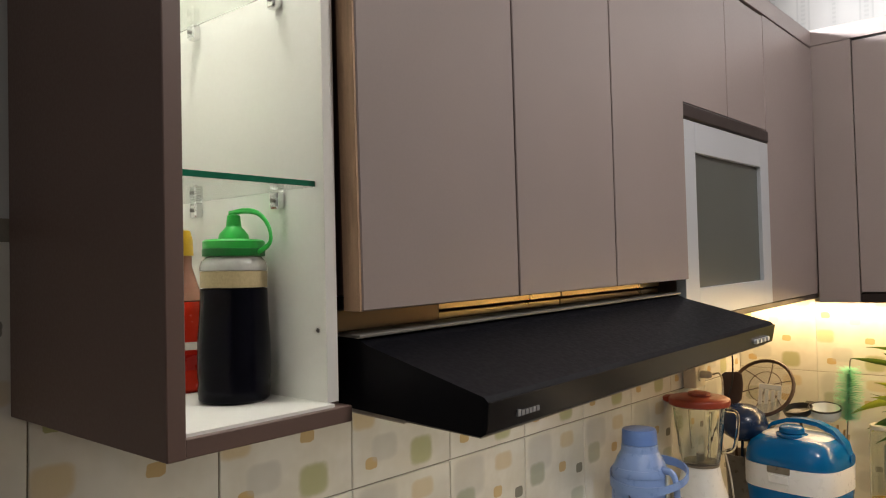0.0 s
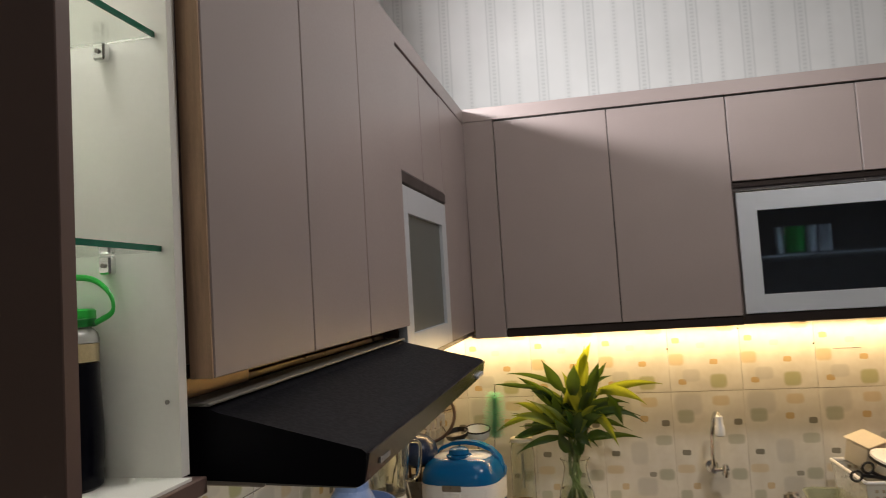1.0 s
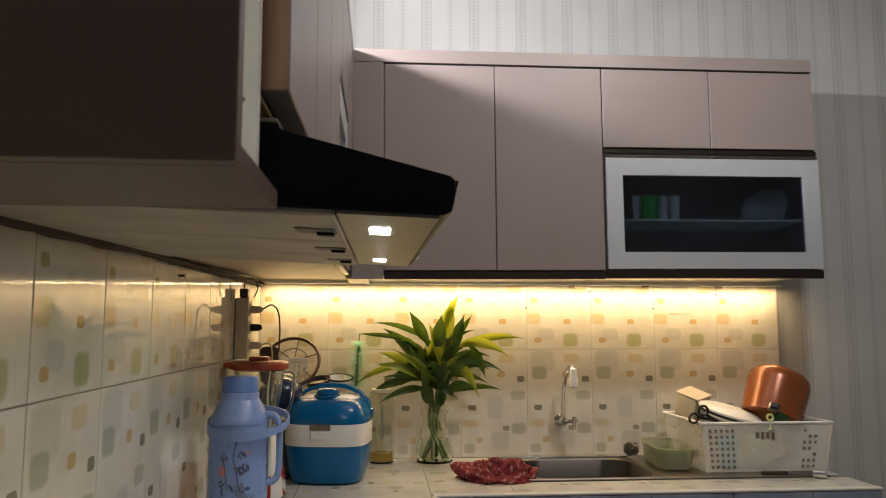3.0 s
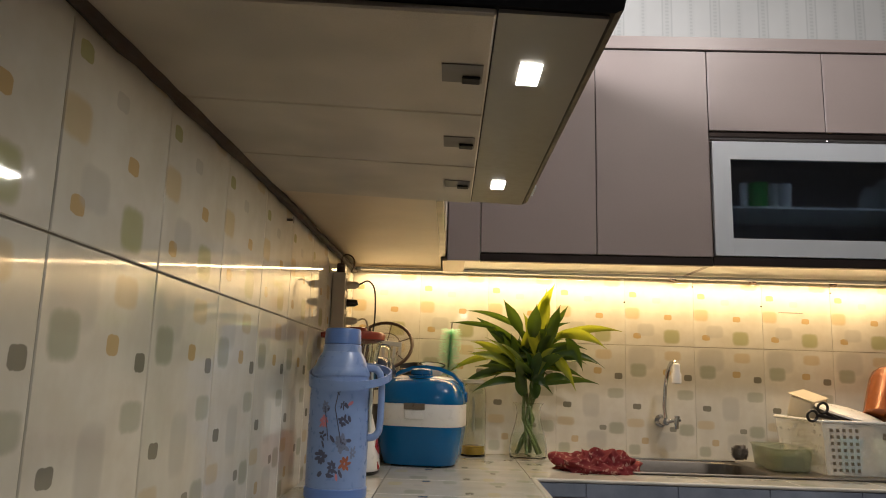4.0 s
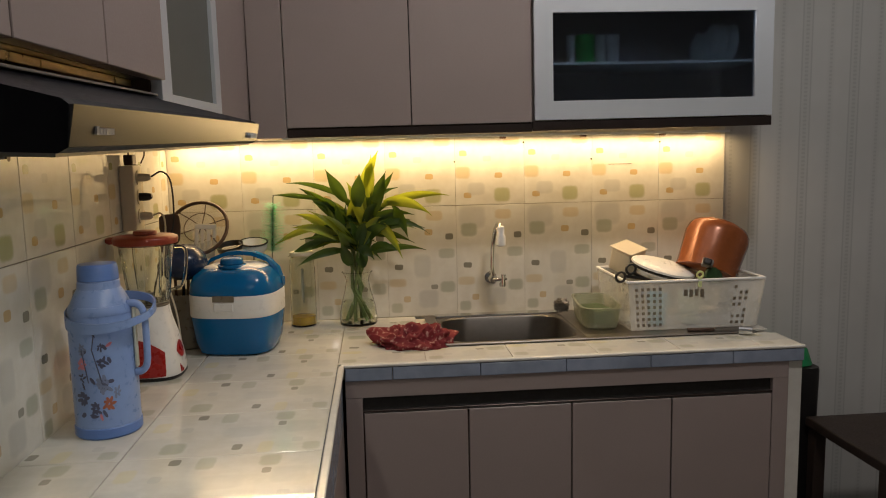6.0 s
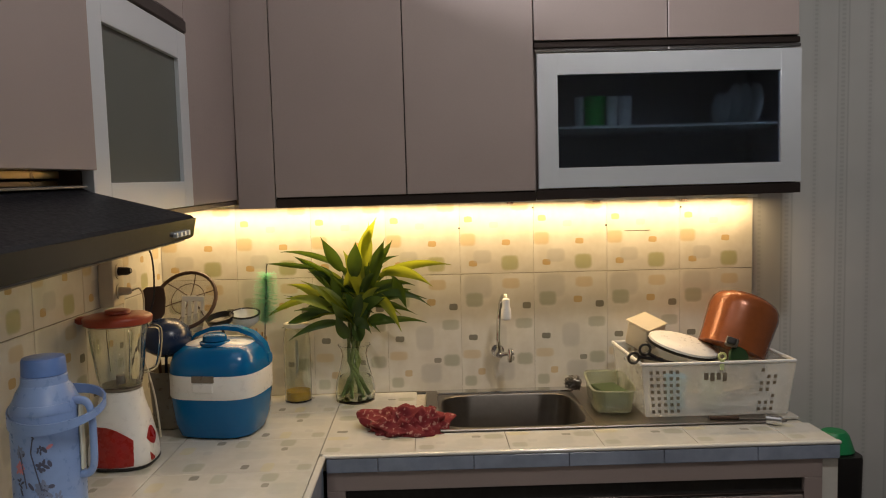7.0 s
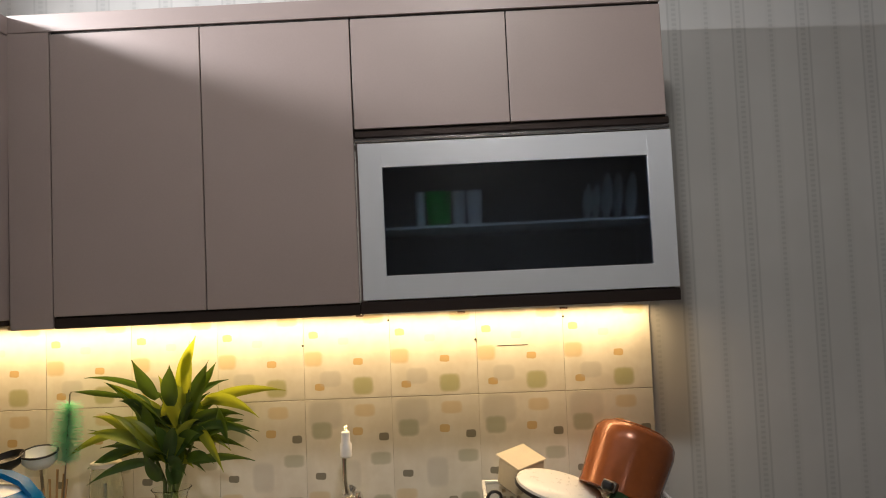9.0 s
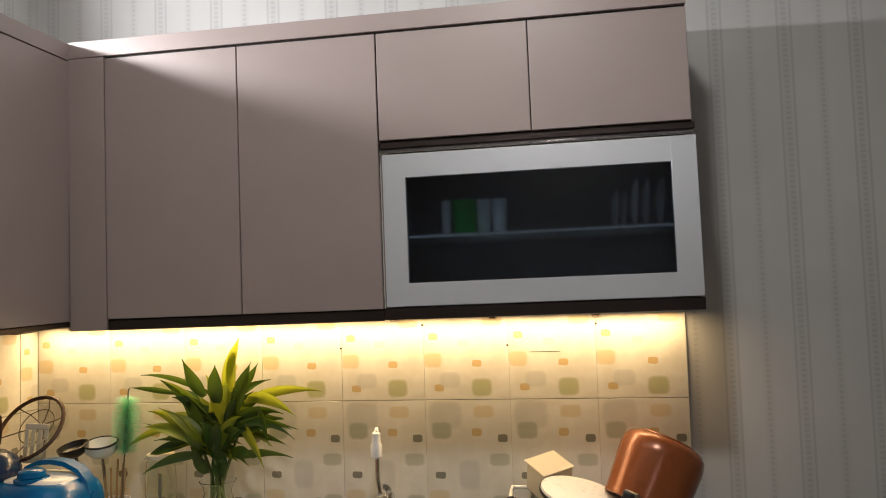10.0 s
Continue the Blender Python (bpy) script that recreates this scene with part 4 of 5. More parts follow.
def ladle(name, at, mat, bowl, label, turn=0, tilt=(0, 0), handle=.2, deep=.03):
    """A bowl-shaped spoon head on a rod; stands on its handle."""
    e = thing(name, at, label, "ladle", turn=turn, tilt=tilt)
    b = loft([(handle, .010), (handle + .006, bowl * .55), (handle + .018, bowl * .9), (handle + deep, bowl), (handle + deep + .001, bowl * .95), (handle + .02, bowl * .82), (handle + .010, bowl * .4)], 28)
    if deep > .05:
        b = loft([(handle, .010), (handle + deep * .07, bowl * .5), (handle + deep * .25, bowl * .88), (handle + deep * .52, bowl), (handle + deep * .77, bowl * .88), (handle + deep * .95, bowl * .55), (handle + deep, bowl * .15)], 28)
    smooth(part("bowl", b, mat, e))
    smooth(part("handle", tube([(0, 0, 0), (0, 0, handle + .002)], .0045, 8), mat, e))
    return e


ladle("ladle", (0.102, -0.314, 0.868), NAVY, .072, "navy blue plastic ladle in the pot", 20, (9, 2), .204, .108)
ladle("ladle", (0.262, -0.085, 0.868), BLACKP, .045, "black nylon ladle leaning beside the cup", 0, (14, -7), .258, .035)
f = thing("spatula", (0.085, -0.285, 0.868), "brown nylon spatula standing in the pot", "spatula", turn=25, tilt=(2, -2))
smooth(part("blade", loft([(.30, .012, .004, 3), (.315, .026, .005, 3), (.36, .032, .005, 3), (.392, .030, .004, 3), (.400, .020, .003, 3)], 24), BROWNP, f))
smooth(part("handle", tube([(0, 0, 0), (0, 0, .305)], .005, 8), BROWNP, f))
f = thing("slotted_turner", (0.150, -0.258, 0.868), "cream slotted turner standing in the pot", "spatula", turn=10, tilt=(-4, 4))
for x in (-.027, -.009, .009, .027):
    part("tine", box(x - .006, -.002, .27, x + .006, .002, .345, .0015), CREAM, f)
part("head_bar", box(-.033, -.002, .345, .033, .002, .362, .0015), CREAM, f)
part("head_bar", box(-.033, -.002, .252, .033, .002, .270, .0015), CREAM, f)
smooth(part("handle", tube([(0, 0, 0), (0, 0, .255)], .004, 8), CREAM, f))
f = thing("white_ladle", (0.292, -0.075, 0.890), "white enamel ladle hanging over the cup", "ladle", turn=0, tilt=(12, 2))
smooth(part("bowl", loft([(.225, .008), (.232, .030), (.248, .044), (.27, .046), (.271, .043), (.25, .040), (.236, .026)], 28), WHITEP, f))
smooth(part("dark_rim", tube([(.046 * math.cos(2 * math.pi * k / 24), .046 * math.sin(2 * math.pi * k / 24), .271) for k in range(25)], .003, 6), BLACKP, f))
smooth(part("handle", tube([(0, 0, 0), (0, 0, .228)], .004, 8), STEEL, f))
f = thing("white_cup", (0.330, -0.120, CZ), "white plastic cup with chopsticks and a brush", "cup")
smooth(part("cup", loft([(0, .038), (.003, .041), (.135, .050), (.137, .050), (.137, .0465), (.13, .046), (.006, .037)], 32), WHITEP, f))
for k in range(5):
    a = .6 + k * .55
    e = thing("chopstick", (0.330 + .014 * math.cos(a), -0.120 + .014 * math.sin(a), CZ + .008), "pale wooden chopstick in the white cup", "chopstick", "chopsticks in the cup")
    smooth(part("stick", tube([(0, 0, 0), (.022 * math.cos(a), .022 * math.sin(a), .215 + .012 * (k % 3))], .0032, 8), WOOD, e))
f = thing("bottle_brush", (0.345, -0.112, CZ + .008), "mint green bottle brush standing in the cup", "brush", tilt=(-2, 3))
smooth(part("wire_handle", tube([(0, 0, 0), (0, 0, .445), (.004, 0, .452)], .0022, 6), STEEL, f))
bm = bmesh.new()
rnd = random.Random(3)
for k in range(1000):
    z, a = .262 + .160 * k / 1000, k * 2.399
    L = .044 * (1 - .35 * abs((k / 1000) - .5)) * rnd.uniform(.85, 1.08)
    d = Vector((math.cos(a), math.sin(a), rnd.uniform(-.12, .2))).normalized()
    s = Vector((-d.y, d.x, 0)) * .0020
    q = Vector((0, 0, z))
    bm.faces.new([bm.verts.new(q - s), bm.verts.new(q + s), bm.verts.new(q + d * L + s * .6), bm.verts.new(q + d * L - s * .6)])
part("bristles", bm, MINT, f, "mint green nylon bristles")

# ---- socket box with plugs ----
f = thing("socket_box", (0.001, -0.495, 1.235), "white wall extension socket with three plugs", "socket")
part("box", box(0, -.0, 0, .040, .075, .185, .004, seg=2), CREAM, f)
for i, (z, mat) in enumerate(((.15, CREAM), (.095, BLACKP), (.04, CREAM))):
    smooth(part("outlet", tube([(.040, .036, z), (.0425, .036, z)], .021, 20), CREAM, f))
    g = part("plug", tube([(.0425, .036, z), (.066, .036, z), (.076, .036, z + .002)], [.012, .011, .007], 14), mat, f)
    smooth(g)
for i, (z, mat, run) in enumerate(((.15, BLACKP, [(.077, .036, .152), (.105, .05, .165), (.125, .06, .13), (.125, .06, .02), (.10, .05, -.06), (.075, .02, -.16), (.06, -.02, -.30)]),
                                   (.04, CREAM, [(.077, .036, .042), (.100, .03, .046), (.112, .02, .01), (.105, .015, -.12), (.125, .03, -.25), (.13, .05, -.375)]))):
    smooth(part("cable", tube(bend(run), .0026, 8), mat, f))
part("adaptor", box(.008, .020, .1855, .034, .056, .215, .004, seg=2), BROWNP, f, "brown plug adaptor on its top")
smooth(part("hook_wire", tube(bend([(.02, .03, .214), (.022, .035, .235), (.034, .05, .247), (.052, .056, .238), (.058, .05, .215), (.05, .04, .190)]), .0022, 6), BROWNP, f))

# ---- sink, tap, cloth ----
f = thing("kitchen_sink", (0, 0, 0), "stainless steel sink with drainer let into the counter", "sink")
bm = bmesh.new()
SEG, SX0, SX1, SY0, SY1 = 48, 0.925, 1.345, -0.425, -0.085
def super_ring(z, hx, hy, cx, cy, n=6.0):
    out = []
    for i in range(SEG):
        a = 2 * math.pi * i / SEG
        c_, s_ = math.cos(a), math.sin(a)
        out.append(bm.verts.new((cx + hx * math.copysign(abs(c_) ** (2 / n), c_), cy + hy * math.copysign(abs(s_) ** (2 / n), s_), z)))
    return out
cx, cy, hx, hy = (SX0 + SX1) / 2, (SY0 + SY1) / 2, (SX1 - SX0) / 2, (SY1 - SY0) / 2
rr = [super_ring(CZ + .006, hx + .018, hy + .018, cx, cy, 14), super_ring(CZ + .006, hx + .004, hy + .004, cx, cy), super_ring(CZ + .002, hx, hy, cx, cy), super_ring(CZ - .13, hx - .012, hy - .012, cx, cy), super_ring(CZ - .150, hx - .04, hy - .04, cx, cy)]
for a, b in zip(rr, rr[1:]):
    for i in range(SEG):
        bm.faces.new((a[i], b[i], b[(i + 1) % SEG], a[(i + 1) % SEG]))
bm.faces.new(rr[-1])
bmesh.ops.recalc_face_normals(bm, faces=bm.faces)
bmesh.ops.reverse_faces(bm, faces=bm.faces)
# darker copy of the sink's steel: the shade inside the basin is in its colour
smooth(part("basin", bm, plain("shaded_sink_steel", (0.13, 0.12, 0.11), 0.42, 0.9, vary=0.12), f))
part("rim", box(0.875, -0.450, CZ + .001, 0.912, -0.028, CZ + .0075, .002), STEEL, f)
part("rim", box(0.912, -0.072, CZ + .001, 1.358, -0.028, CZ + .012, .004, seg=2), CHROME, f, "bright raised rear rim")
part("rim", box(0.912, -0.452, CZ + .001, 1.358, -0.438, CZ + .0075, .002), STEEL, f)
part("drainer", box(1.358, -0.450, CZ + .001, 1.905, -0.028, CZ + .0065, .002), STEEL, f)
smooth(part("drain", tube([(cx, cy, CZ - .1495), (cx, cy, CZ - .147)], .03, 20), CHROME, f))

f = thing("wall_tap", (1.122, -0.001, 0.986), "chrome wall tap with swan neck and white plastic nozzle", "tap")
smooth(part("flange", tube([(0, 0, 0), (0, -.008, 0)], .022, 20), CHROME, f))
smooth(part("body", tube([(0, -.008, 0), (0, -.05, 0), (.0, -.075, 0)], [.013, .014, .012], 14), CHROME, f))
smooth(part("spout", tube([(.002, -.06, .005), (-.004, -.066, .05), (-.002, -.075, .12), (.004, -.09, .175), (.010, -.115, .203), (.014, -.138, .205), (.015, -.150, .192)], [.0085, .0075, .0075, .0075, .0075, .0075, .0075], 10), CHROME, f))
smooth(part("nozzle", loft([(.130, .011, None, None, .015, -.152), (.134, .016, None, None, .015, -.152), (.165, .016, None, None, .015, -.152), (.17, .012, None, None, .015, -.152), (.196, .012, None, None, .015, -.152), (.200, .008, None, None, .015, -.152)], 20), WHITEP, f, "white plastic spray nozzle"))
smooth(part("handle", tube([(.0, -.07, .0), (.03, -.085, .006), (.045, -.088, .010)], [.008, .007, .009], 10), CHROME, f))
smooth(part("handle_knob", tube([(.032, -.085, -.022), (.034, -.087, .022)], [.008, .009], 10), CHROME, f))

f = bmesh.new()
bmesh.ops.create_icosphere(f, subdivisions=5, radius=1.0)
for q in f.verts:
    p = q.co.copy()
    r = 1 + .34 * noise.noise(p * 1.7 + Vector((3, 1, 0))) + .40 * abs(noise.noise(p * 2.4)) - .1 + .03 * noise.noise(p * 7.0)
    fold = .008 * math.sin(17 * p.x + 6 * p.y + 7 * noise.noise(p * 2)) * max(0, p.z + .2)
    q.co = Vector((p.x * .135 * r, p.y * .070 * r, max(-.001, .006 + p.z * .044 * r + fold)))
CLOTH, t, b = nodes_of("red_patterned_cloth")
pat = ramp01(t, noise_tex(t, 75.0, 2.0), 0.57, 0.66)
link(t, mix(t, pat, mix(t, noise_tex(t, 20.0), (0.11, 0.008, 0.012), (0.20, 0.016, 0.020)), (0.34, 0.17, 0.14)), b.inputs["Base Color"])
b.inputs["Roughness"].default_value = 0.9
bump(t, b, noise_tex(t, 260.0), 0.4, 0.001)
cl = part("kitchen_cloth", f, CLOTH)
cl.matrix_world = pose(0.815, -0.402, CZ + .0015, 0, 0, -4) @ Matrix.Diagonal((.95, 1, 1.1, 1))
smooth(tagged(cl, "crumpled red patterned kitchen cloth beside the sink", "cloth"), 180)

# ---- dish basket and what lies in it ----
BX, BY = 1.726, -0.235
f = thing("dish_basket", (BX, BY, CZ + .010), "white plastic dish basket with lattice patches on the drainer", "basket")
bm = bmesh.new()
NU, NV = 132, 16
def basket_point(u, v):
    """u runs round the rectangle (long, short, long, short side), v up."""
    hx, hy, h = .208 + .017 * v, .150 + .016 * v, .158 * v
    per = [(-hx, -hy), (hx, -hy), (hx, hy), (-hx, hy)]
    w = [46, 20, 46, 20]
    u = u % NU
    for k in range(4):
        if u < w[k]:
            a, b_ = per[k], per[(k + 1) % 4]
            t_ = u / w[k]
            return (a[0] + (b_[0] - a[0]) * t_, a[1] + (b_[1] - a[1]) * t_, h)
        u -= w[k]
grid = [[bm.verts.new(basket_point(u, v / NV)) for u in range(NU)] for v in range(NV + 1)]
def is_hole(u, v):
    """The dark squares printed in patches on the sides."""
    side, k = (0, u) if u < 46 else (1, u - 46) if u < 66 else (2, u - 66) if u < 112 else (3, u - 112)
    spans = [(2, 12), (35, 41)] if side in (0, 2) else []
    return any(a <= k < b_ for a, b_ in spans) and 1 <= v < 15 and k % 2 == 0 and v % 2 == 1 and not (k > 33 and side == 0 and (3 * k + v) % 7 < 2)
for v in range(NV):
    for u in range(NU):
        q = bm.faces.new((grid[v][u], grid[v][(u + 1) % NU], grid[v + 1][(u + 1) % NU], grid[v + 1][u]))
        q.material_index = 1 if is_hole(u, v) else 0
bm.faces.new(grid[0][::-1])
tubp = part("tub", bm, plain("translucent_white_plastic", (0.88, 0.89, 0.86), 0.25, vary=0.04, Alpha=0.30), f)
tubp.data.materials.append(SMOKEP)
md = tubp.modifiers.new("wall", "SOLIDIFY")
md.thickness, md.offset = .0025, 1
for k in range(4):
    part("lettering_bar", box(-.042 + .018 * k, -.1655, .108 - .004 * (k % 2), -.030 + .018 * k, -.1625, .130), SMOKEP, f, "dark bar of unreadable lettering")
rim = [Vector(basket_point(u, 1.0)) for u in range(0, NU, 2)]
smooth(part("rim", tube(rim + [rim[0]], .005, 8), WHITEP, f, "rounded white rim"))
BZ = CZ + .015
f = thing("cooking_pot", (1.873, -0.190, 1.082), "copper brown enamelled pot drying upside down in the basket", "pot", turn=0, tilt=(-14, 25))
smooth(part("pot", loft([(-.085, .100), (-.083, .103), (-.07, .102), (.045, .108), (.07, .104), (.085, .093), (.092, .075), (.093, .04), (.093, .002)], 48), COPPER, f))
smooth(part("base_ring", loft([(.0935, .072), (.096, .070), (.0962, .064), (.0938, .062)], 40), COPPER, f))
part("handle_strap", box(-.128, -.018, -.092, -.100, .018, -.066, .003), STEEL, f, "steel handle bracket").matrix_basis = pose(0, 0, 0, 0, 0, 62)
part("handle", box(-.150, -.014, -.092, -.127, .014, -.070, .006, seg=2), BLACKP, f).matrix_basis = pose(0, 0, 0, 0, 0, 62)
f = thing("white_box", (1.605, -0.090, 1.052), "cream plastic box drying tilted in the basket", "box", turn=36, tilt=(18, -8))
bx = box(-.050, -.042, -.045, .050, .042, .038, .010, seg=3)
BOXCREAM = plain("dull_cream_plastic", (0.52, 0.47, 0.37), 0.45, vary=0.06)
smooth(part("body", bx, BOXCREAM, f))
part("lid_flap", box(-.052, -.044, .0385, .050, .050, .0415, .0015), BOXCREAM, f)
f = thing("white_plate", (1.690, -0.205, 1.028), "white oval dish with a black line, turned over in the basket", "plate", turn=-6, tilt=(12, 14))
smooth(part("plate", loft([(-.004, .104, .076), (.0, .112, .084), (.010, .110, .082), (.016, .095, .068), (.021, .066, .046), (.022, .01, .01)], 40), WHITEP, f))
smooth(part("rim_line", loft([(-.005, .1135, .0855), (.0, .1145, .0865), (.0035, .1135, .0855)], 40), BLACKP, f, "black rim line"))
f = thing("pan_cover", (1.820, -0.318, 1.012), "black-green lid standing in the basket", "lid", turn=12, tilt=(70, 10))
smooth(part("disc", loft([(-.004, .032), (-.002, .035), (.004, .032), (.008, .014)], 32), plain("dark_green_plastic", (0.018, 0.05, 0.015), 0.35), f))
f = thing("scissors", (1.520, -0.372, 1.022), "black-handled kitchen scissors on the basket's rim", "scissors", turn=8, tilt=(8, 14))
for q in ((-.012, .034), (-.038, .002)):
    smooth(part("finger_ring", tube(arc((q[0], 0, q[1]), .016, 0, 360, 20), .0042, 8), BLACKP, f))
part("blade", box(-.002, -.003, .004, .130, .001, .016, .001), STEEL, f)
smooth(part("shank", tube([(-.024, -.001, .008), (.02, -.001, .012), (.11, 0, .010)], .0055, 8), BLACKP, f))
smooth(part("shank", tube([(.002, .001, .024), (.03, .001, .016), (.10, .0, .004)], .0055, 8), BLACKP, f))
f = thing("cup_hook", (1.735, -0.402, 1.016), "pale green plastic hook on the basket's rim", "hook")
smooth(part("loop", tube(arc((0, 0, .020), .010, 0, 360, 18), .0035, 8), plain("pale_green_plastic", (0.55, 0.60, 0.25), 0.4), f))
part("plate", box(-.006, -.003, -.02, .006, .003, .010, .001), plain("pale_green_tag", (0.50, 0.58, 0.30), 0.4), f)
for at, r, hgt, mat, lab in (((1.625, -0.325, BZ), .034, .10, plain("cyan_plastic", (0.16, 0.45, 0.58), 0.35), "light blue plastic cup in the basket"),
                             ((1.735, -0.325, BZ), .036, .10, plain("pale_mint_plastic", (0.52, 0.60, 0.50), 0.35), "pale mint plastic cup in the basket")):
    f = thing("plastic_cup", at, lab, "cup")
    smooth(part("cup", loft([(0, r * .8), (.003, r * .85), (hgt, r), (hgt + .001, r * .94), (.006, r * .8)], 28), mat, f))
f = thing("food_container", (1.448, -0.225, CZ + .010), "milky plastic food box with green sponge inside", "container", turn=-6)
cont = loft([(0, .060, .085, 5), (.004, .063, .088, 5), (.062, .070, .096, 5), (.064, .074, .100, 5), (.066, .074, .100, 5), (.066, .066, .092, 5), (.008, .060, .085, 5)], 40)
smooth(part("tub", cont, plain("olive_milky_plastic", (0.62, 0.66, 0.50), 0.2, vary=0.08, Transmission_Weight=0.75), f))
f.scale = (.94, 1.42, 1.05)
sp = thing("sponge", (1.448, -0.232, CZ + .0195), "green scouring sponge in the plastic box", "sponge", turn=10)
part("pad", box(-.040, -.060, 0, .040, .060, .040, .006, seg=2), plain("green_scourer", (0.05, 0.08, 0.03), 0.95, vary=0.4, grain=120, relief=0.6), sp)
f = bmesh.new()
rnd = random.Random(8)
p = Vector((0, 0, .02))
pts = []
for k in range(260):
    a, e_ = rnd.uniform(0, 6.28), rnd.uniform(-1.2, 1.2)
    r = rnd.uniform(.018, .032)
    pts.append(Vector((r * math.cos(a) * math.cos(e_), r * math.sin(a) * math.cos(e_), .030 + r * math.sin(e_) * .95)))
tube(pts, .0016, 4, f)
wool = part("steel_wool", f, STEEL)
wool.location = (1.360, -0.110, CZ + .013)
tagged(wool, "ball of dark steel wool on the sink's edge", "scourer")
f = thing("small_steel_cup", (1.858, -0.466, CZ + .0145), "small steel cup lying on the counter", "cup", turn=-30)
smooth(part("cup", tube([(-.020, 0, 0), (-.019, 0, 0), (.02, 0, 0), (.0205, 0, 0)], [.012, .0135, .0135, .012], 20), CHROME, f))
f = thing("table_knife", (1.775, -0.425, CZ + .0100), "dark-handled knife lying on the drainer", "knife", turn=-6)
part("blade", box(.0, -.009, 0, .11, .009, .0015, .0005), STEEL, f)
part("handle", box(-.085, -.008, -.003, .0, .008, .006, .003, seg=2), BROWNP, f)

# ---- bottles in the shelf unit ----
SZ = ZB + .0205
f = thing("soy_sauce_bottle", (0.228, -2.206, SZ), "plastic bottle of black soy sauce with green squeeze cap", "bottle")
smooth(part("sauce", loft([(0, .053), (.003, .058), (.014, .060), (.020, .0585), (.03, .0605), (.06, .060), (.10, .056), (.118, .0555), (.119, .050)], 36), SOY, f))
smooth(part("foam", loft([(.1195, .0553), (.1365, .0553), (.137, .050)], 36), plain("tan_sauce_foam", (0.50, 0.40, 0.22), 0.4, vary=0.15, grain=300), f, "tan foam over the sauce"))
smooth(part("clear_shoulder", loft([(.1372, .0555), (.142, .0555), (.147, .053), (.151, .047), (.152, .045)], 36), plain("cloudy_clear_plastic", (0.74, 0.74, 0.70), 0.2, Transmission_Weight=0.5), f, "cloudy upper part of the bottle"))
smooth(part("cap", loft([(.1525, .050), (.155, .0515), (.168, .0515), (.170, .048)], 40), LIME, f))
smooth(part("cap_ridge", loft([(.1527, .0517), (.1535, .0522), (.1600, .0522), (.1605, .0517)], 40), plain("dark_green_ridges", (0.01, 0.20, 0.03), 0.4), f, "darker ribbed lower edge"))
smooth(part("spout", loft([(.1703, .026), (.176, .024), (.184, .013), (.196, .011), (.197, .006)], 24), LIME, f))
smooth(part("strap", tube(bend([(-.012, 0, .1985), (.02, .006, .2005), (.052, .012, .197), (.076, .016, .183), (.080, .016, .166), (.054, .012, .156)]), .0030, 8), LIME, f))
f.scale = (.64, .64, 1.02)
f = thing("chili_sauce_bottle", (0.116, -2.205, SZ), "glass bottle of red chili sauce with yellow cap", "bottle")
smooth(part("sauce", loft([(0, .028), (.004, .032), (.10, .032), (.118, .029), (.119, .02)], 28), CHILI, f))
smooth(part("neck", loft([(.1195, .029), (.14, .020), (.165, .013), (.178, .013)], 28), plain("pinkish_glass", (0.50, 0.25, 0.18), 0.15, Transmission_Weight=0.4), f))
smooth(part("cap", loft([(.1785, .015), (.200, .014), (.212, .011)], 20), YELLOWP, f))
f.scale = (1, 1, .89)
for z0, z1, mat in ((.030, .050, RED), (.056, .066, PAPERWHITE)):
    smooth(part("label", loft([(z0, .0325), (z1, .0325)], 28), mat, f))

# ---- crockery behind the smoked glass ----
for x in (1.800, 1.822, 1.850, 1.878, 1.915):
    f = thing("stored_plate", (x, -0.17, 1.7215), "white plate standing on edge in the cabinet", "plate", "plates in the cabinet", tilt=(0, 4))
    r = .050 if x < 1.84 else .064
    smooth(part("plate", tube([(-.004, 0, r), (.0, 0, r), (.005, 0, r), (.006, 0, r)], [r * .6, r * .75, r, r * .98], 32), WHITEP, f))
for x, r, mat, lab in ((1.362, .014, WHITEP, "white mug in the cabinet"), (1.410, .034, LIME, "lime green beaker in the cabinet"), (1.462, .018, WHITEP, "white mug in the cabinet"), (1.503, .021, WHITEP, "white mug in the cabinet")):
    f = thing("mug", (x, -0.22, 1.7215), lab, "mug", "mugs in the cabinet")
    smooth(part("cup", loft([(0, r * .8), (.003, r * .88), (.085, r), (.0855, r * .9), (.01, r * .72)], 24), mat, f))
f = thing("stored_bowl", (1.47, -0.17, 1.5312), "white bowl on the cabinet's bottom", "bowl")
smooth(part("bowl", loft([(0, .03), (.01, .045), (.035, .075), (.036, .072), (.014, .04)], 32), WHITEP, f))

# ---- stove at the counter's end, lower ----
c = thing("stove_ledge", (0, 0, 0), "lower tiled ledge that carries the gas stove", "counter")
part("ledge", box(0.002, -2.35, 0, 0.595, -1.4795, 0.700), BULLNOSE, c)
f = thing("gas_stove", (0.30, -1.845, 0.700), "two-burner gas stove with steel top and black pan supports", "stove")
part("body", box(-.195, -.34, .012, .195, .345, .120, .008, seg=2), BLACKMETAL, f)
part("top_plate", box(-.19, -.335, .1205, .19, .343, .125, .002), plain("brassy_steel", (0.62, 0.47, 0.25), 0.25, 1.0), f, "warm reflecting steel top")
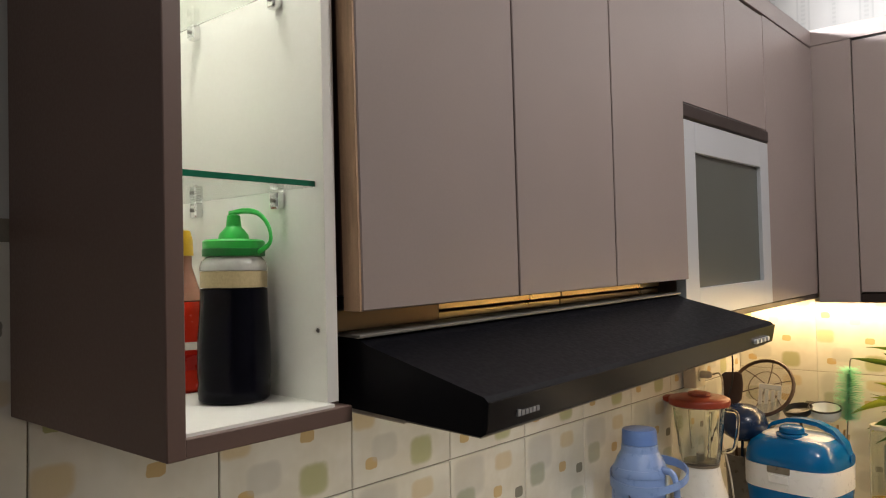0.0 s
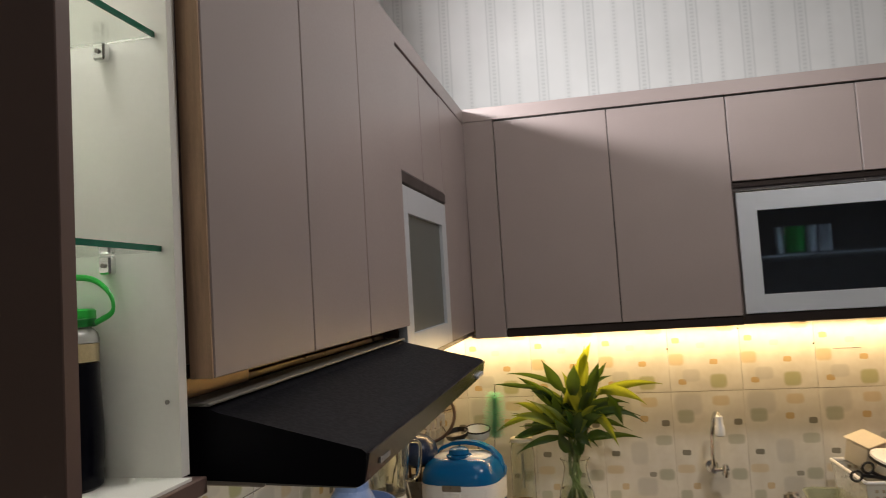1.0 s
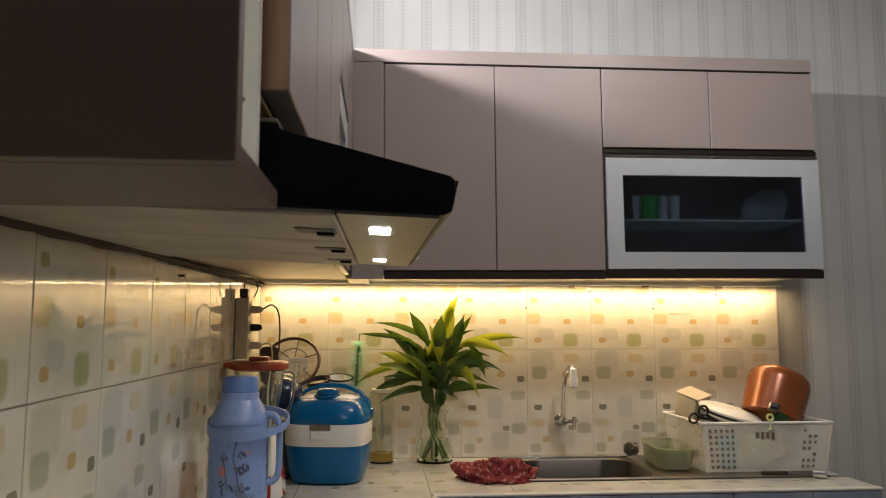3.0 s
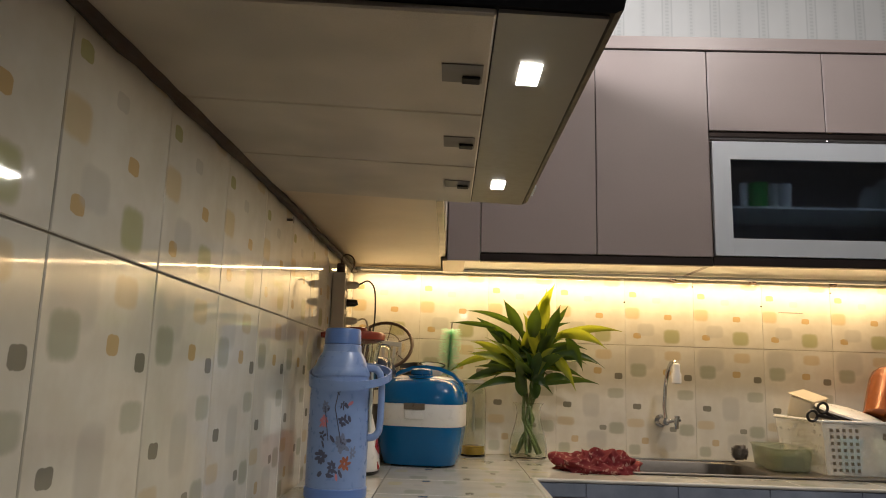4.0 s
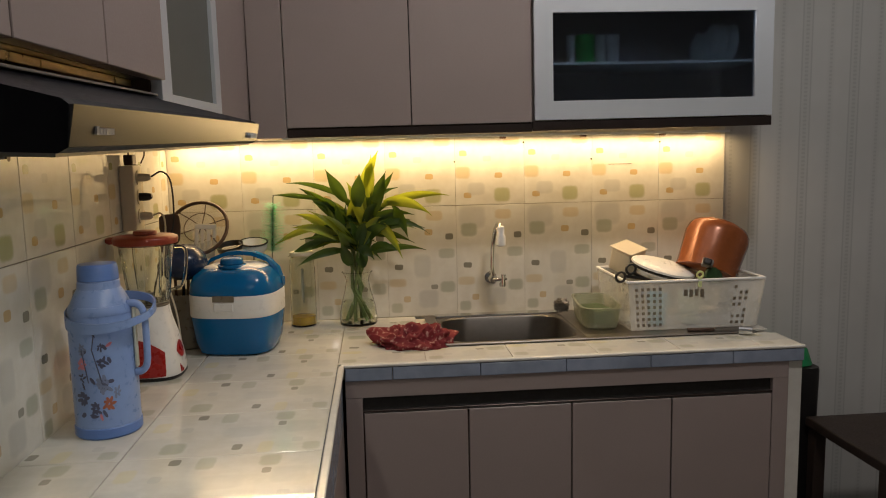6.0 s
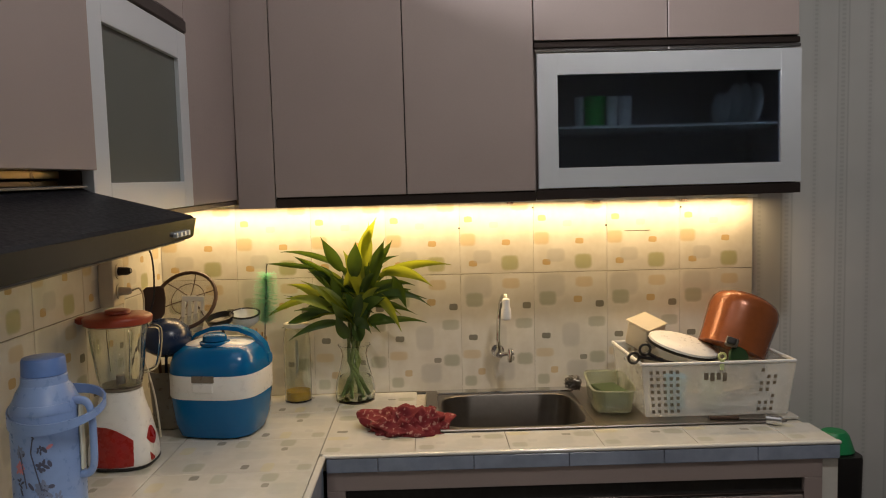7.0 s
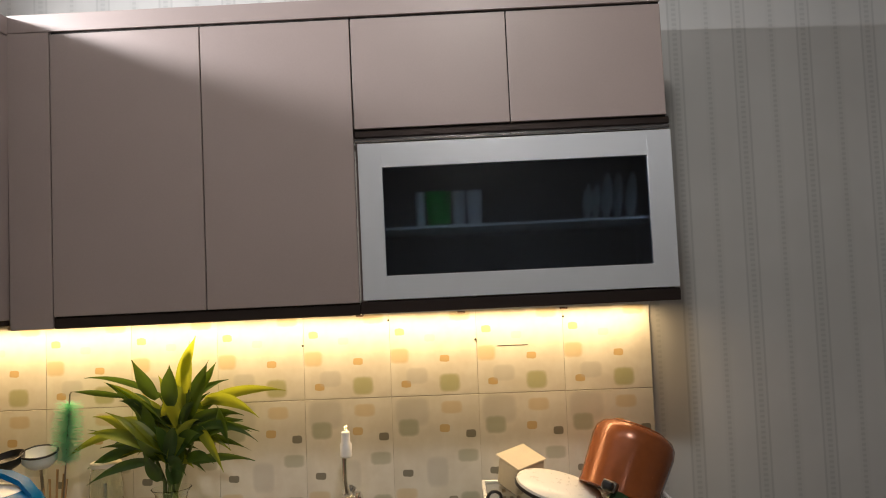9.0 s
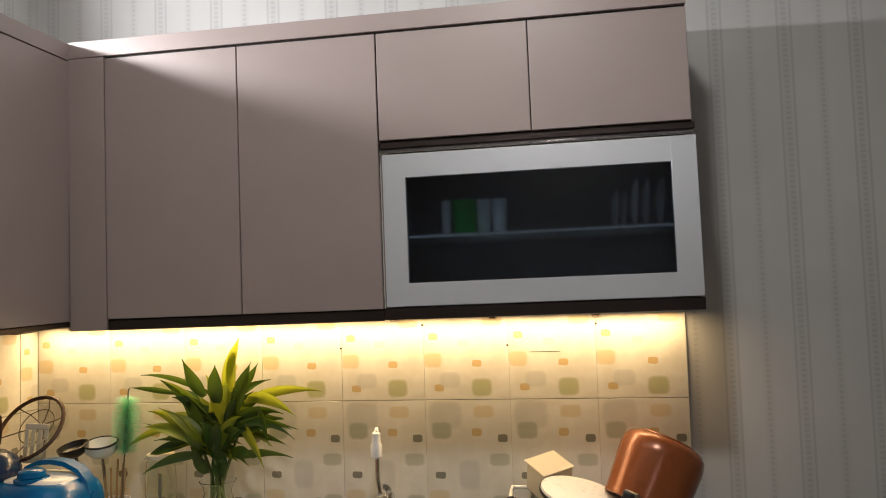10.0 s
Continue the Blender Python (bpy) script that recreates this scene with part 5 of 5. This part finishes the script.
for y in (-.20, .215):
    b = part("burner", tube([(0, y, .1255), (0, y, .140), (0, y, .146)], [.050, .048, .036], 28), plain("brass_burner", (0.45, 0.30, 0.12), 0.4, 0.9), f)
    for k in range(4):
        a = math.pi / 4 + k * math.pi / 2
        part("pan_support", prism([(.045, .127), (.115, .127), (.115, .136), (.090, .166), (.078, .168), (.074, .150), (.050, .140)], -.005, .005), BLACKMETAL, b).matrix_basis = pose(0, y, 0, 0, 0, math.degrees(a))
for x in (-.15, .15):
    for y in (-.28, .28):
        part("foot", box(x - .02, y - .02, 0, x + .02, y + .02, .0118), BLACKP, f)

# ---- beside the counter ----
DARKWOOD = plain("almost_black_wood", (0.028, 0.018, 0.014), 0.5, vary=0.3, grain=40, stretch=(4, 4, 1))
f = thing("dark_stool", (2.41, -0.42, 0), "dark brown wooden stool beside the counter", "stool")
part("seat", box(-.18, -.22, .435, .18, .22, .470, .006, seg=2), DARKWOOD, f)
for x in (-.15, .15):
    for y in (-.19, .19):
        part("leg", box(x - .022, y - .022, 0, x + .022, y + .022, .4345, .003), DARKWOOD, f)
part("apron", box(-.128, -.205, .365, .128, -.185, .434, .001), DARKWOOD, f)
f = thing("dark_bin", (2.230, -0.105, 0), "narrow dark plastic bin beside the counter", "bin")
smooth(part("shell", loft([(0, .060, .070, 5), (.01, .064, .074, 5), (.63, .072, .082, 5), (.64, .070, .080, 5)], 40), BLACKP, f))
f = thing("green_bowl", (2.235, -0.105, .6405), "green plastic bowl turned over on the dark bin", "bowl")
smooth(part("shell", loft([(0, .060), (.004, .063), (.012, .060), (.055, .046), (.066, .036), (.068, .004)], 32), GREENP, f))

# ---- marks on the walls ----
rnd = random.Random(2)
run = [(-2.13, 1.449), (-1.94, 1.454), (-1.60, 1.463), (-1.30, 1.471), (-.80, 1.476), (-.35, 1.483), (-.02, 1.487)]
pts = [(.008, y, float(np.interp(y, [p[0] for p in run], [p[1] for p in run])) + rnd.uniform(-.0015, .0015)) for y in np.linspace(-2.13, -.02, 48)]
tagged(smooth(part("sealant_line", tube(pts, [.0075 + .003 * rnd.random() for _ in pts], 8), plain("dark_sealant", (0.035, 0.020, 0.012), 0.8, vary=0.4, grain=50))), "ragged dark brown sealant along the top of the tiles", "sealant")
for x, z in ((.998, 1.406), (1.248, 1.47), (1.497, 1.406), (1.752, 1.492), (1.752, 1.462)):
    f = tagged(smooth(part("wall_plug", tube([(x, .001, z), (x, -.0025, z)], .0032, 10), GAP)), "small dark plugged drill hole in the tiles", "plug", "drill holes")
f = tagged(part("nail", tube([(-.001, -1.147, 1.443), (.012, -1.147, 1.443), (.014, -1.147, 1.443)], [.003, .003, .008], 10), BROWNP), "dark nail in the tiled wall", "nail")
f = tagged(part("scratch_mark", box(1.560, -.0008, 1.3845, 1.648, .0004, 1.3860), GAP), "thin dark scratch on the tiles", "mark")
f = thing("pull_cord", (2.766, 0.004, 2.06), "thin grey pull cord hanging on the papered wall", "cord")
smooth(part("cord", tube([(.0, 0, .02), (-.008, 0, .3), (-.012, 0, .62), (-.012, 0, .88)], .0018, 6), SMOKEP, f))
smooth(part("tassel", loft([(-.01, .004), (.0, .006), (.02, .005), (.024, .002)], 14), SMOKEP, f))
for x in (1.17, 1.46, 1.752):
    f = tagged(part("strip_clip", box(x - .012, -.036, 1.484, x + .010, -.020, 1.4985, .002), BROWNP), "small brown clip holding the LED strip", "clip", "strip clips")

build_tiles()
